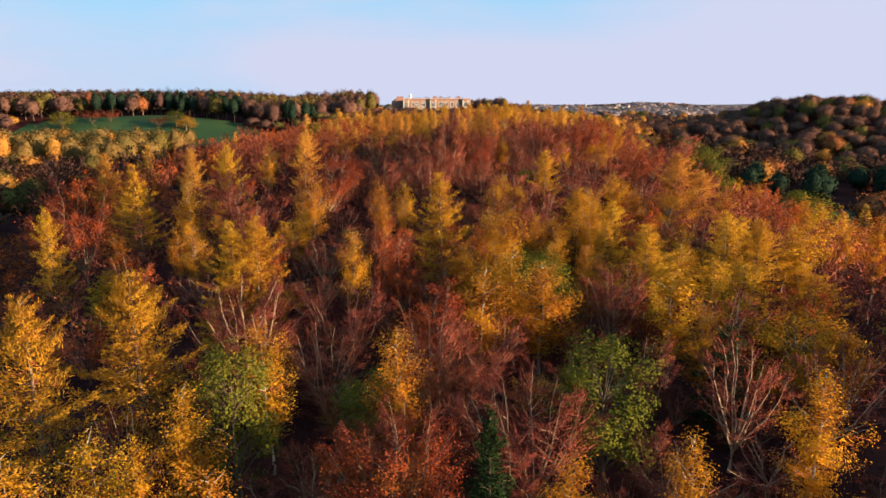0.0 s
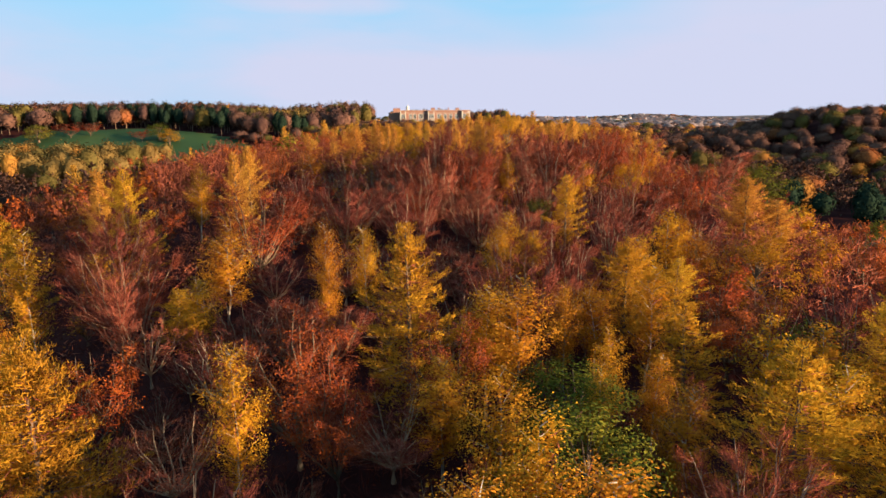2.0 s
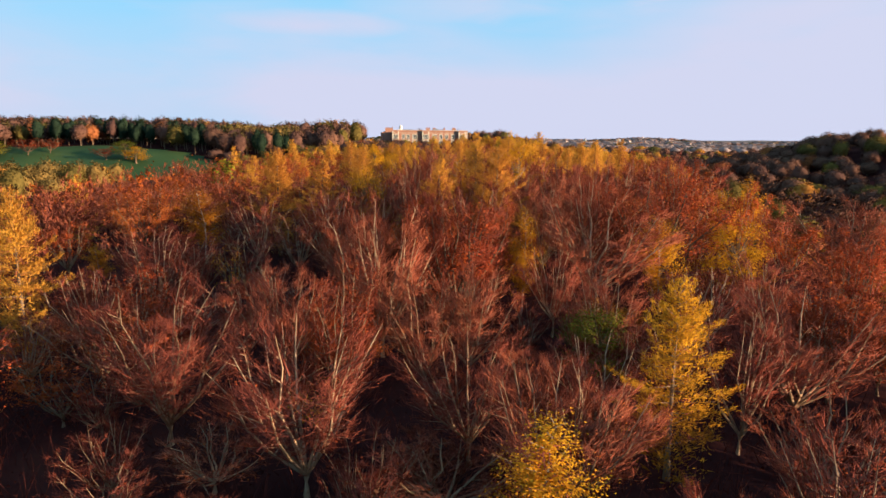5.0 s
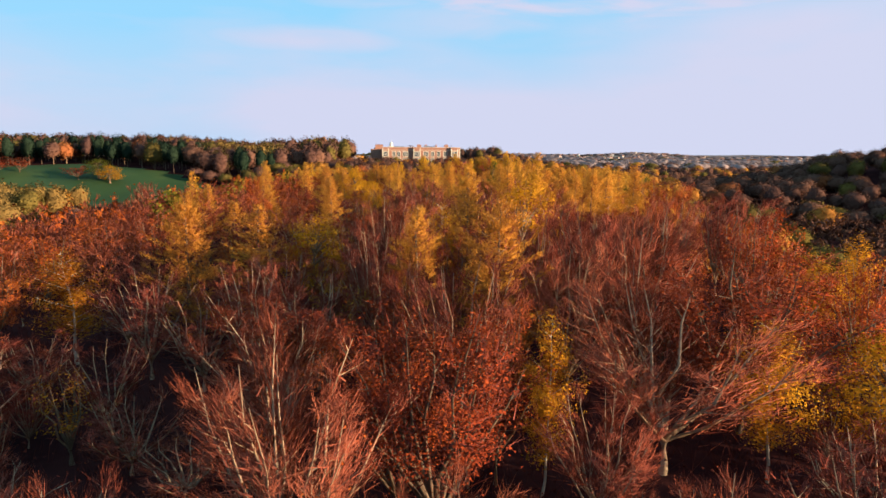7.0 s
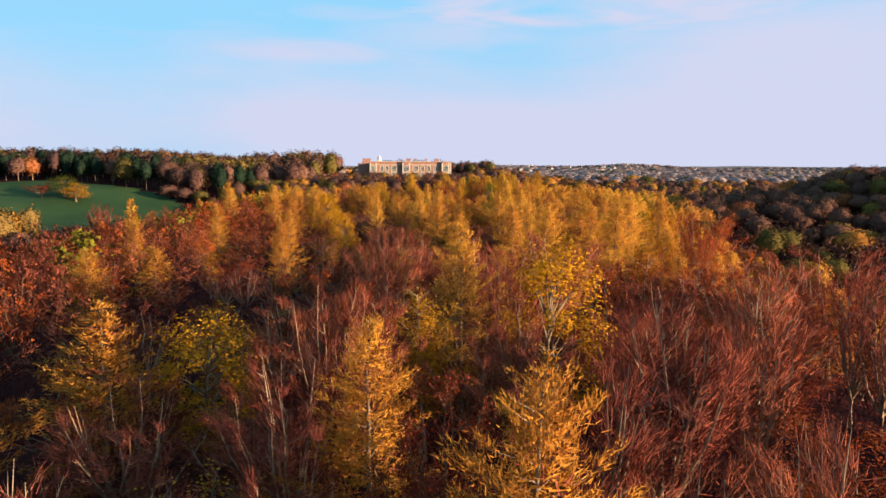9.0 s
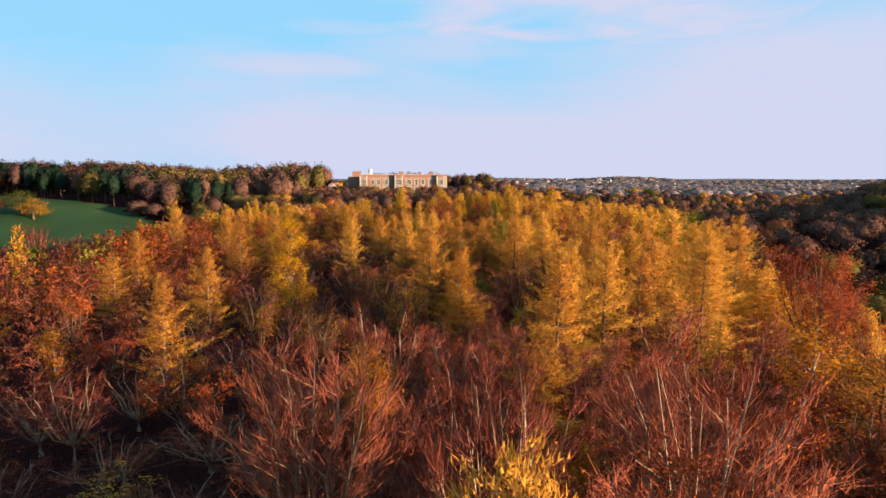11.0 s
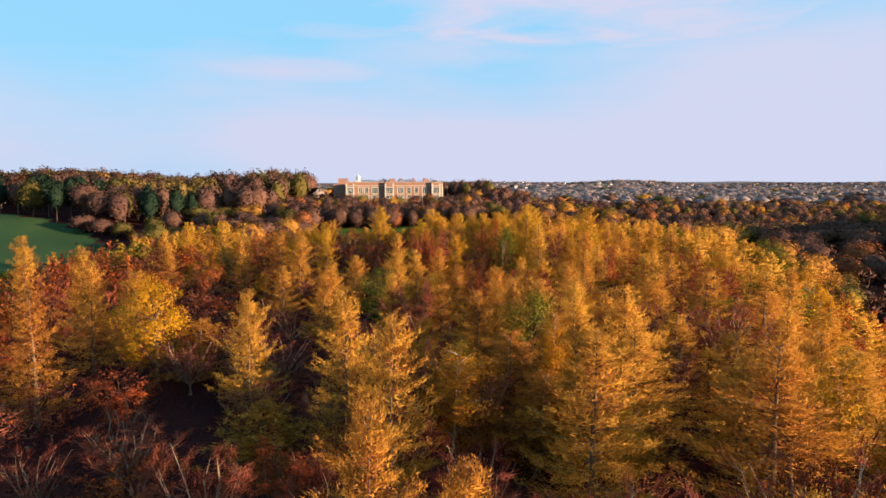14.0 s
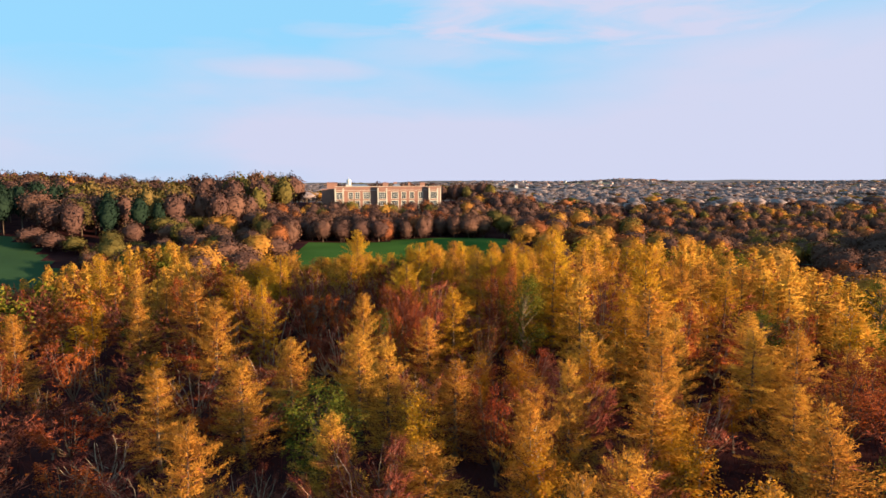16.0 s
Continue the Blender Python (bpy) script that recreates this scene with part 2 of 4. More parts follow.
def in_glade(x, y):
    return (((x - 108) / 22) ** 2 + ((y - 172) / 13) ** 2 < 1) | (((x - 185) / 36) ** 2 + ((y - 428) / 13) ** 2 < 1)


def in_house(x, y):
    return (np.abs(x - 6) < 52) & (y > 566) & (y < 660)


def open_ground(x, y):
    return in_field(x, y) | in_lawn(x, y) | in_glade(x, y)


def raw_mesh(name, verts, faces, mats, index=None, smooth_shade=False, normals=None):
    """A mesh of triangles (or quads) from arrays; normals: a soft direction for each vertex."""
    me = bpy.data.meshes.new(name)
    verts, faces = np.asarray(verts, np.float32), np.asarray(faces, np.int32)
    n, k = faces.shape
    me.vertices.add(len(verts))
    me.vertices.foreach_set("co", verts.ravel())
    me.loops.add(n * k)
    me.loops.foreach_set("vertex_index", faces.ravel())
    me.polygons.add(n)
    me.polygons.foreach_set("loop_start", np.arange(0, n * k, k, dtype=np.int32))
    for m in mats:
        me.materials.append(m)
    if index is not None:
        me.polygons.foreach_set("material_index", np.asarray(index, np.int32))
    me.polygons.foreach_set("use_smooth", np.full(n, smooth_shade))
    me.update(calc_edges=True)
    me.validate()
    if normals is not None:
        soft = me.attributes.new("custom_normal", "FLOAT_VECTOR", "POINT")
        soft.data.foreach_set("vector", np.asarray(normals, np.float32).ravel())
    return me


def spaced(limit, fine, count):
    s = np.linspace(-1, 1, count)
    return np.sign(s) * (np.abs(s) * fine + (limit - fine) * np.abs(s) ** 5)


gx, gy = spaced(4700, 700, 281) + 10, spaced(4700, 700, 281) + 260
X, Y = np.meshgrid(gx, gy)
V = np.stack([X, Y, height(X, Y)], -1).reshape(-1, 3)
i = np.arange(280)
q = (i[:, None] * 281 + i[None, :]).reshape(-1)
F = np.stack([q, q + 1, q + 282, q + 281], -1)
mid = V[F].mean(1)
kind = np.where(in_field(mid[:, 0], mid[:, 1]) | in_lawn(mid[:, 0], mid[:, 1]) | in_glade(mid[:, 0], mid[:, 1]), 1, 0)
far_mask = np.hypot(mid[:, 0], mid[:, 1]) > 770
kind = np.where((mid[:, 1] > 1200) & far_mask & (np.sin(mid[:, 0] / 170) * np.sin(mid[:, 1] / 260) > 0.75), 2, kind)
# Beyond 770 m the litter gives way to the haze-tinted ground.
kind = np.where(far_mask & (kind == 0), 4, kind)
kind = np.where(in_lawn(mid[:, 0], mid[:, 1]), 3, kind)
ground = new("ground", raw_mesh("ground", V, F, [LITTER, GRASS, ROUGH_GRASS, LAWN, HAZED_FLOOR], kind, True))
tagged(ground, "brown leaf-littered woodland ground with green meadow clearings", "ground", kind="structure")

# ---- trees ----


def tube(pts, radii, sides):
    """Tapered tube along points: vertices and triangles."""
    pts = np.asarray(pts, float)
    a = np.linspace(0, 2 * np.pi, sides, endpoint=False)
    vs, fs = [], []
    for j, (p, r) in enumerate(zip(pts, radii)):
        d = pts[min(j + 1, len(pts) - 1)] - pts[max(j - 1, 0)]
        d = d / (np.linalg.norm(d) + 1e-9)
        u = np.cross(d, (0.31, 0.9, 0.3))
        u /= np.linalg.norm(u) + 1e-9
        w = np.cross(d, u)
        vs.append(p + r * (np.cos(a)[:, None] * u + np.sin(a)[:, None] * w))
    for j in range(len(pts) - 1):
        for s in range(sides):
            b, c = j * sides + s, j * sides + (s + 1) % sides
            fs += [(b, c, c + sides), (b, c + sides, b + sides)]
    return np.concatenate(vs), np.array(fs)


def unit_rows(n):
    return n / (np.linalg.norm(n, axis=1, keepdims=True) + 1e-9)


def own_normals(v, f):
    """Each vertex takes the mean direction of its faces."""
    face = np.cross(v[f[:, 1]] - v[f[:, 0]], v[f[:, 2]] - v[f[:, 0]])
    n = np.zeros(v.shape)
    for k in range(3):
        np.add.at(n, f[:, k], face)
    return unit_rows(n)


def joined(pieces):
    vs, fs, ns, at = [], [], [], 0
    for piece in pieces:
        v, f = piece[0], piece[1]
        vs.append(v)
        fs.append(f + at)
        ns.append(piece[2] if len(piece) > 2 else own_normals(v, f))
        at += len(v)
    return np.concatenate(vs), np.concatenate(fs), np.concatenate(ns)


def blades(base, way, length, width, rng, out=None, loose=0.55, fuzz=0.3):
    """Slim triangles from base along way; length and width per blade; out: the way that their faces turn to."""
    base, way = np.asarray(base, float), np.asarray(way, float)
    way = way / (np.linalg.norm(way, axis=1, keepdims=True) + 1e-9)
    face = rng.normal(size=way.shape)
    if out is not None:
        out = out / (np.linalg.norm(out, axis=1, keepdims=True) + 1e-9)
        face = out + loose * face
    side = np.cross(way, face)
    side /= np.linalg.norm(side, axis=1, keepdims=True) + 1e-9
    w = (np.ones(len(base)) * width)[:, None] / 2
    tip = base + way * (np.ones(len(base)) * length)[:, None]
    v = np.stack([base - side * w, base + side * w, tip], 1).reshape(-1, 3)
    n = np.cross(side, way) if out is None else unit_rows(out + fuzz * rng.normal(size=out.shape))
    return v, np.arange(len(v)).reshape(-1, 3), np.repeat(n, 3, axis=0)


def leaves(at, size, rng, out=None, loose=0.55, fuzz=0.3):
    """Small leaf triangles, turned at random or loosely to the outside of their crown."""
    at = np.asarray(at, float)
    s = size * rng.uniform(0.6, 1.3, len(at))
    way = rng.normal(size=at.shape)
    if out is not None:
        n = out / (np.linalg.norm(out, axis=1, keepdims=True) + 1e-9)
        way -= n * (way * n).sum(1, keepdims=True) * 0.8
    return blades(at - way * size * 0.2, way, s, s * 0.75, rng, out, loose, fuzz)


def outward(at, mid, lift=0.35):
    """From the middle line of a crown to the outside, and a little upwards."""
    return np.column_stack([at[:, 0] - mid[0], at[:, 1] - mid[1], (at[:, 2] - mid[2]) * 0.6 + lift])


def unit(az, el):
    return np.stack([np.cos(az) * np.cos(el), np.sin(az) * np.cos(el), np.sin(el)], -1)


def trunk_of(rng, h, r, lean=0.25, sides=6):
    z = np.linspace(-0.6, h, 6)
    off = np.cumsum(rng.normal(0, lean / 5, (6, 2)), 0)
    off -= off[0]
    return np.column_stack([off, z]), r * (1 - 0.93 * np.linspace(0, 1, 6)) * np.array([1.35, 1, 1, 1, 1, 1])


def along(path, z):
    return np.column_stack([np.interp(z, path[:, 2], path[:, j]) for j in range(2)] + [z])


def larch(rng, q=1.0, spread=3.0, evergreen=False):
    """Conifer of 10 m: whorls of feathery branches that turn up at their ends, with gaps between them."""
    path, rad = trunk_of(rng, 10, 0.15)
    taper = rng.uniform(0.52, 0.82)
    whorls = np.sort(10 * np.linspace(0.07, 0.985, 21) ** 0.78 + rng.normal(0, 0.10, 21))
    arms = np.clip(rng.normal(4.6 * q ** 0.25, 0.9, 21).round(), 3, 7).astype(int)
    z = np.clip(np.repeat(whorls, arms) + rng.normal(0, 0.09, arms.sum()), 0.6, 9.9)
    n = len(z)
    reach = (spread * (1 - z / 10.2) ** taper + 0.10) * rng.uniform(0.5, 1.2, n)
    az = np.arange(n) * 2.4 + rng.normal(0, 0.5, n)
    el = np.interp(z, (0, 5, 10), (-0.15, 0.22, 0.9)) + rng.normal(0, 0.12, n)
    start = along(path, z)
    end = start + unit(az, el) * reach[:, None]
    rise = (0.10 if not evergreen else -0.03) * reach ** 2
    limbs = blades(start, end - start, np.linalg.norm(end - start, axis=1), 0.05, rng)
    per = np.maximum(10, (66 * q ** 0.66 * reach / 1.2).astype(int))
    which = np.repeat(np.arange(n), per)
    m = len(which)
    u = rng.uniform(0.08, 1.04, m) ** 0.66
    p = start[which] + (end - start)[which] * u[:, None]
    fringe = 0.26 * np.clip(reach[which], 0.4, 1.6) * (1.15 - u)        # side sprays, widest half way along
    side = np.stack([-np.sin(az[which]), np.cos(az[which]), 0 * u], -1)
    p += side * (rng.normal(0, 1, m) * fringe)[:, None] + rng.normal(0, 0.06, (m, 3))
    p[:, 2] += rise[which] * u ** 2 - np.abs(rng.normal(0, 0.10, m))
    sign = rng.choice((-1, 1), m) * rng.uniform(0.1, 1.1, m)
    d = unit(az[which] + sign, el[which] + rng.normal(0.40 if not evergreen else -0.2, 0.45, m))
    scale = (0.15 + 0.11 * (1 - u)) * np.clip(reach[which], 0.8, 1.25) / q ** 0.25
    out = unit_rows(unit(az[which] + 0.5 * sign, np.full(m, 0.5)) + 0.35 * d)
    crown = blades(p, d, scale * rng.uniform(0.6, 1.4, m), 0.040 / q ** 0.5 * (1.6 if evergreen else 1), rng, out, 0.8, 0.5)
    k = int(1150 * q ** 0.85)                   # thicker foliage deeper in the cone
    z = 9.3 * rng.uniform(0.03, 1, k) ** 0.9
    w = spread * (1 - z / 10.3) ** (taper + 0.05) * rng.uniform(0.15, 0.6, k)
    a = rng.uniform(0, 6.28, k)
    at = along(path, z) + np.column_stack([np.cos(a) * w, np.sin(a) * w, 0 * a])
    deep = blades(at, unit(a + rng.normal(0, 1.0, k), rng.normal(0.35, 0.5, k)), rng.uniform(0.2, 0.4, k) / q ** 0.35, 0.07 / q ** 0.5, rng, unit(a, 0 * a + 0.5), 0.8, 0.5)
    k = int(260 * min(1, q))                            # bare twigs near the stem
    z = rng.uniform(0.4, 8.8, k)
    a = rng.uniform(0, 6.28, k)
    w = spread * (1 - z / 10.3) ** 0.8 * rng.uniform(0.05, 0.5, k)
    at = along(path, z) + np.column_stack([np.cos(a) * w, np.sin(a) * w, 0 * a])
    twigs = blades(at, unit(a + rng.normal(0, 0.7, k), rng.normal(0.1, 0.5, k)), rng.uniform(0.4, 0.8, k), 0.04 / min(1, q) ** 0.5, rng, unit(a, 0 * a + 0.4))
    if evergreen:
        return dict(trunk=tube(path, rad, 6), limbs=limbs, crown=joined([twigs, deep, crown]))
    return dict(trunk=tube(path, rad, 6), limbs=limbs, crown=joined([twigs, deep, crown]), split=len(twigs[1]))


def fan(rng, q, stems, spread, twig_w, leaf_n, leaf_size, leaf_low=0.0, twigs=1.0, inner=100):
    """Broad tree of 10 m: stems that fan upwards, limbs and fine twigs, and leaves on them."""
    fork = rng.uniform(0.8, 1.8)
    path, rad = trunk_of(rng, fork, 0.20, 0.1)
    top = path[-1]
    rad[-1] = 0.12
    pieces, tips, ways = [], [], []
    for s in range(stems):
        az = s * 2 * np.pi / stems + rng.normal(0, 0.35)
        out = spread * rng.uniform(0.35, 1.0)
        hgt = (10 - fork) * (1 - 0.28 * (out / spread) ** 2) * rng.uniform(0.78, 0.97)
        t = np.linspace(0, 1, 5)
        bow = t ** 0.75
        pts = top + np.column_stack([np.cos(az) * out * bow, np.sin(az) * out * bow, hgt * t])
        pts[1:] += rng.normal(0, 0.12, (4, 3))
        pieces.append(tube(pts, 0.085 * (1 - 0.9 * t) + 0.004, 3))
        n = max(4, int(9 * q ** 0.5))
        for u in rng.uniform(0.22, 1.0, n):
            p = np.array([np.interp(u, t, pts[:, j]) for j in range(3)])
            a = az + rng.normal(0, 1.1)
            ln = (0.6 + 1.7 * (1 - u)) * spread / 3 * rng.uniform(0.6, 1.3)
            w = unit(np.array(a), np.array(rng.uniform(0.35, 1.1)))
            e = p + w * ln
            pieces.append(blades([p], [e - p], ln, 0.05 * (1.2 - u) + 0.015, rng))
            tips.append((p, e))
            ways.append(w)
    limbs = joined(pieces)
    p0, p1, w = np.array([a for a, _ in tips]), np.array([b for _, b in tips]), np.array(ways)
    k = int(5600 * q * twigs)
    which = rng.integers(0, len(p0), k)
    u = rng.uniform(0.05, 1.05, k)
    at = p0[which] + (p1 - p0)[which] * u[:, None] + rng.normal(0, 0.10, (k, 3))
    d = w[which] + rng.normal(0, 0.42, (k, 3)) + (0, 0, 0.6)
    mid = (0, 0, 3.5)
    parts = [blades(at, d, rng.uniform(0.28, 0.75, k) * spread / 3, twig_w / q ** 0.5, rng, outward(at, mid), 0.55, 0.5)]
    k = int(inner * min(1, q))
    pick = rng.integers(0, len(p0), k)                  # finer tangles low inside the crown
    at = p0[pick] * (0.75, 0.75, 0.82) + rng.normal(0, 0.3, (k, 3))
    parts.append(blades(at, w[pick] + rng.normal(0, 0.3, (k, 3)), rng.uniform(0.5, 1.1, k), 0.042 / min(1, q) ** 0.5, rng, outward(at, mid)))
    if leaf_n:
        k = int(leaf_n * q)
        which = rng.integers(0, len(p0), k)
        at = p0[which] + (p1 - p0)[which] * rng.uniform(0.2, 1.15, k)[:, None] + rng.normal(0, 0.22, (k, 3))
        at = at[at[:, 2] > leaf_low]
        parts.append(leaves(at, leaf_size / q ** 0.5, rng, outward(at, mid), 0.8, 0.5))
    crown = joined(parts)
    split = len(parts[0][1]) + len(parts[1][1])
    return dict(trunk=tube(path, rad, 6), limbs=limbs, crown=crown, split=split)


def birch(rng, q=1.0, spread=1.7):
    """Slender tree of 10 m with rising limbs and hanging sprays of small leaves."""
    path, rad = trunk_of(rng, 9.0, 0.075, 0.5)
    n = int(34 * q ** 0.4)
    z = np.linspace(2.4, 9.5, n) + rng.normal(0, 0.15, n)
    reach = spread * np.interp(z, (2, 4, 6, 8, 9.8), (0.55, 0.95, 1.0, 0.62, 0.15)) * rng.uniform(0.6, 1.2, n)
    az = np.arange(n) * 2.4 + rng.normal(0, 0.5, n)
    start = along(path, z)
    end = start + unit(az, np.full(n, 0.75)) * reach[:, None] * 1.15
    limbs = blades(start, end - start, np.linalg.norm(end - start, axis=1), 0.045, rng)
    k = int(5600 * q)
    pick = rng.choice(n, k, p=(reach ** 1.3) / (reach ** 1.3).sum())
    u = rng.uniform(0.2, 1.05, k)
    at = start[pick] + (end - start)[pick] * u[:, None] + rng.normal(0, 0.20, (k, 3))
    at[:, 2] -= rng.uniform(0, 0.75, k) * reach[pick] * 0.6
    mid = (0, 0, 5.5)
    tw = int(200 * min(1, q))
    bare = at[:tw] * (0.7, 0.7, 0.92)
    sprays = blades(bare, rng.normal(0, 0.6, (tw, 3)) + (0, 0, 0.3), rng.uniform(0.4, 0.8, tw), 0.04 / min(1, q) ** 0.5, rng, outward(bare, mid))
    deep = at[tw: tw + int(800 * min(1, q) ** 0.8)] * (0.6, 0.6, 0.95)
    return dict(trunk=tube(path, rad, 6), limbs=limbs, split=tw,
                crown=joined([sprays, leaves(deep, 0.17 / min(1, q) ** 0.4, rng, outward(deep, mid)), leaves(at, 0.094 / q ** 0.5, rng, outward(at, mid), 0.8, 0.55)]))


def oak(rng, q=1.0, spread=2.6, top=1.0, tall=10.0, clumps=46, size=0.155):
    """Round-crowned tree of 10 m: limbs and uneven clumps of leaves with gaps."""
    path, rad = trunk_of(rng, tall * 0.62, 0.22, 0.3)
    az = np.arange(clumps) * 2.4
    h = rng.uniform(-0.8, 1.0, clumps)
    shell = np.sqrt(np.clip(1 - h ** 2, 0.05, 1)) * rng.uniform(0.55, 1.08, clumps)
    c = np.column_stack([np.cos(az) * shell * spread, np.sin(az) * shell * spread, tall * 0.56 + h * tall * 0.42 * top])
    root = along(path, np.clip(c[:, 2] - 1.6, 0.8, tall * 0.6))
    limbs = joined([tube((s, (s + e) / 2 + (0, 0, 0.2), e), (0.06, 0.035, 0.008), 3) for s, e in zip(root, c)])
    k = int(4800 * q)
    pick = rng.integers(0, clumps, k)
    d = rng.normal(size=(k, 3))
    d /= np.linalg.norm(d, axis=1, keepdims=True)
    r = spread * rng.uniform(0.26, 0.44, clumps)[pick] * rng.uniform(0.35, 1, k) ** 0.5
    at = c[pick] + d * r[:, None] * (1, 1, 1.05)
    out = d + 0.8 * unit_rows(outward(at, (0, 0, tall * 0.5))) + (0, 0, 0.2)
    deep = at[: int(900 * q ** 0.8)] * (0.76, 0.76, 0.95)
    return dict(trunk=tube(path, rad, 6), limbs=limbs, crown=joined([leaves(at, size / q ** 0.5, rng, out), leaves(deep, 0.22 / q ** 0.45, rng, outward(deep, (0, 0, tall * 0.45)))]))


def hazel(rng, q=1.0):
    """Upright leggy shrub of 10 m with sparse leaves."""
    t = fan(rng, q, 9, 1.5, 0.020, 1300, 0.105, 2.5, 0.40, inner=60)
    return t


# kind: maker, wood, crown materials (twigs, leaves), category, label
def kinds(q, seed, n):
    r = np.random.default_rng(seed)
    return {
        "larch": [larch(r, q, r.uniform(2.7, 3.3)) for _ in range(n)],
        "birch": [birch(r, q, r.uniform(1.5, 1.9)) for _ in range(n)],
        "lemon": [larch(r, q, r.uniform(2.7, 3.3)) for _ in range(n - 2)] if q > 0.2 else [],
        "beech": [fan(r, q, 13, 3.3, 0.021, 200, 0.10, inner=900) for _ in range(n)],
        "copper": [fan(r, q, 10, 3.0, 0.024, 5600, 0.112, 0.5, 0.22, inner=200) for _ in range(n)],
        "oak": [oak(r, q) for _ in range(n)],
        "spruce": [larch(r, q, 2.2, True) for _ in range(n)],
        "hazel": [hazel(r, q) for _ in range(n)],
        "aspen": [oak(r, q) for _ in range(n)],
    }


LOOK = {
    "larch": ("larch_tree", BARK, (TWIG, GOLD), "larch", "tall golden autumn larch with drooping feathery branches"),
    "birch": ("birch_tree", WHITE_BARK, (TWIG, AMBER), "birch", "slender birch with pale trunk and amber leaves"),
    "beech": ("bare_tree", PALE_BARK, (TWIG, COPPER), "tree", "nearly bare tree with fans of reddish-brown twigs"),
    "copper": ("beech_tree", BARK, (TWIG, COPPER), "beech", "spreading beech with copper-orange autumn leaves"),
    "oak": ("oak_tree", BARK, (GREEN,), "oak", "round-crowned oak with olive-green leaves"),
    "lemon": ("larch_tree", BARK, (TWIG, LEMON), "larch", "broad lemon-yellow autumn larch with upswept feathery branches"),
    "spruce": ("spruce_tree", BARK, (SPRUCE,), "spruce", "dark green conical spruce"),
    "hazel": ("hazel_shrub", BARK, (TWIG, AMBER), "shrub", "leggy upright shrub with sparse yellow leaves"),
    "aspen": ("aspen_tree", BARK, (YELLOW,), "aspen", "round-crowned tree in full yellow leaf"),
}
WIDE = {"larch": 2.44, "lemon": 2.44, "birch": 1.5, "beech": 3.3, "copper": 2.8, "oak": 2.6, "spruce": 2.2, "hazel": 1.5, "aspen": 2.6}
near = kinds(1.5, 11, 5)
middle = kinds(0.5, 13, 4)
light = kinds(0.085, 12, 3)


def tree_thing(kind, shape):
    name, wood, crown_mats, category, label = LOOK[kind]
    root = tagged(new(name), label, category, "trees of the woodland")
    for part_name, mats in (("trunk", (wood,)), ("crown", crown_mats)):
        v, f, soft = shape[part_name] if part_name == "crown" else joined([shape["trunk"], shape["limbs"]])
        index = None
        if part_name == "crown" and "split" in shape:
            index = (np.arange(len(f)) >= shape["split"]).astype(int)
        child = new(part_name, raw_mesh(kind + "_" + part_name, v, f, mats, index, True, soft))
        child.parent = root
    return root


MASTERS = {k: [tree_thing(k, s) for s in near[k] + middle[k]] for k in near}
used = {k: [False] * len(v) for k, v in MASTERS.items()}
rng = np.random.default_rng(5)
placed = []                                             # x, y, radius of every tree of the ridge


def plant(kind, x, y, top, radius, rich=True):
    """Stands one tree of the kind at x, y with its top at that height and that crown radius."""
    base = float(height(x, y))
    tall = max(3.0, top - base)
    if kind == "larch" and (y < 105 or y > 290 and (x * 7.3 + y) % 3 < 1.6):       # some larches are still lemon yellow
        kind = "lemon"
    rich_shapes = len(near[kind])
    w = int(rng.integers(0, rich_shapes)) if rich else rich_shapes + int(rng.integers(0, len(middle[kind])))
    radius *= 1.26 if kind != "birch" or y > 45 else 1.02
    wide = radius / WIDE[kind]
    m = Matrix.Translation((x, y, base)) @ Matrix.Rotation(float(rng.uniform(0, 6.28)), 4, "Z")
    ob = MASTERS[kind][w]
    if not used[kind][w]:
        used[kind][w] = True
        ob.matrix_basis = m @ Matrix.Diagonal((wide, wide, tall / 10, 1))
    else:
        ob = copy_thing(ob, m)
        ob.scale = (wide, wide, tall / 10)
    placed.append((x, y, radius))
    return ob


# larches: x, y, height of the top, crown radius
for x, y, top, radius in ((-17.6, 42.0, 37.5, 2.2), (-14.5, 47.2, 37.4, 2.3), (-13.1, 61.6, 37.7, 2.0), (-11.3, 62.0, 37.8, 2.3), (3.8, 74.3, 40.0, 2.6),
                          (20.3, 61.8, 37.1, 2.7), (31.0, 70.1, 36.6, 2.0), (32.3, 66.3, 36.5, 1.9), (-38.1, 79.3, 35.9, 1.5), (-37.8, 100.4, 38.4, 2.6),
                          (19.8, 103.9, 39.8, 1.8), (23.8, 83.5, 35.6, 2.0), (39.8, 105.4, 39.2, 2.6), (14.9, 157.3, 46.0, 2.1),
                          (10.2, 144.8, 43.5, 2.1), (-6.8, 143.8, 44.4, 2.3), (14.9, 134.3, 44.8, 2.4), (-27.0, 210.3, 41.3, 1.7),
                          (-5.4, 209.4, 43.0, 1.9), (26.8, 199.5, 44.6, 2.0)):
    plant("larch", x, y, top, 1.16 * radius)
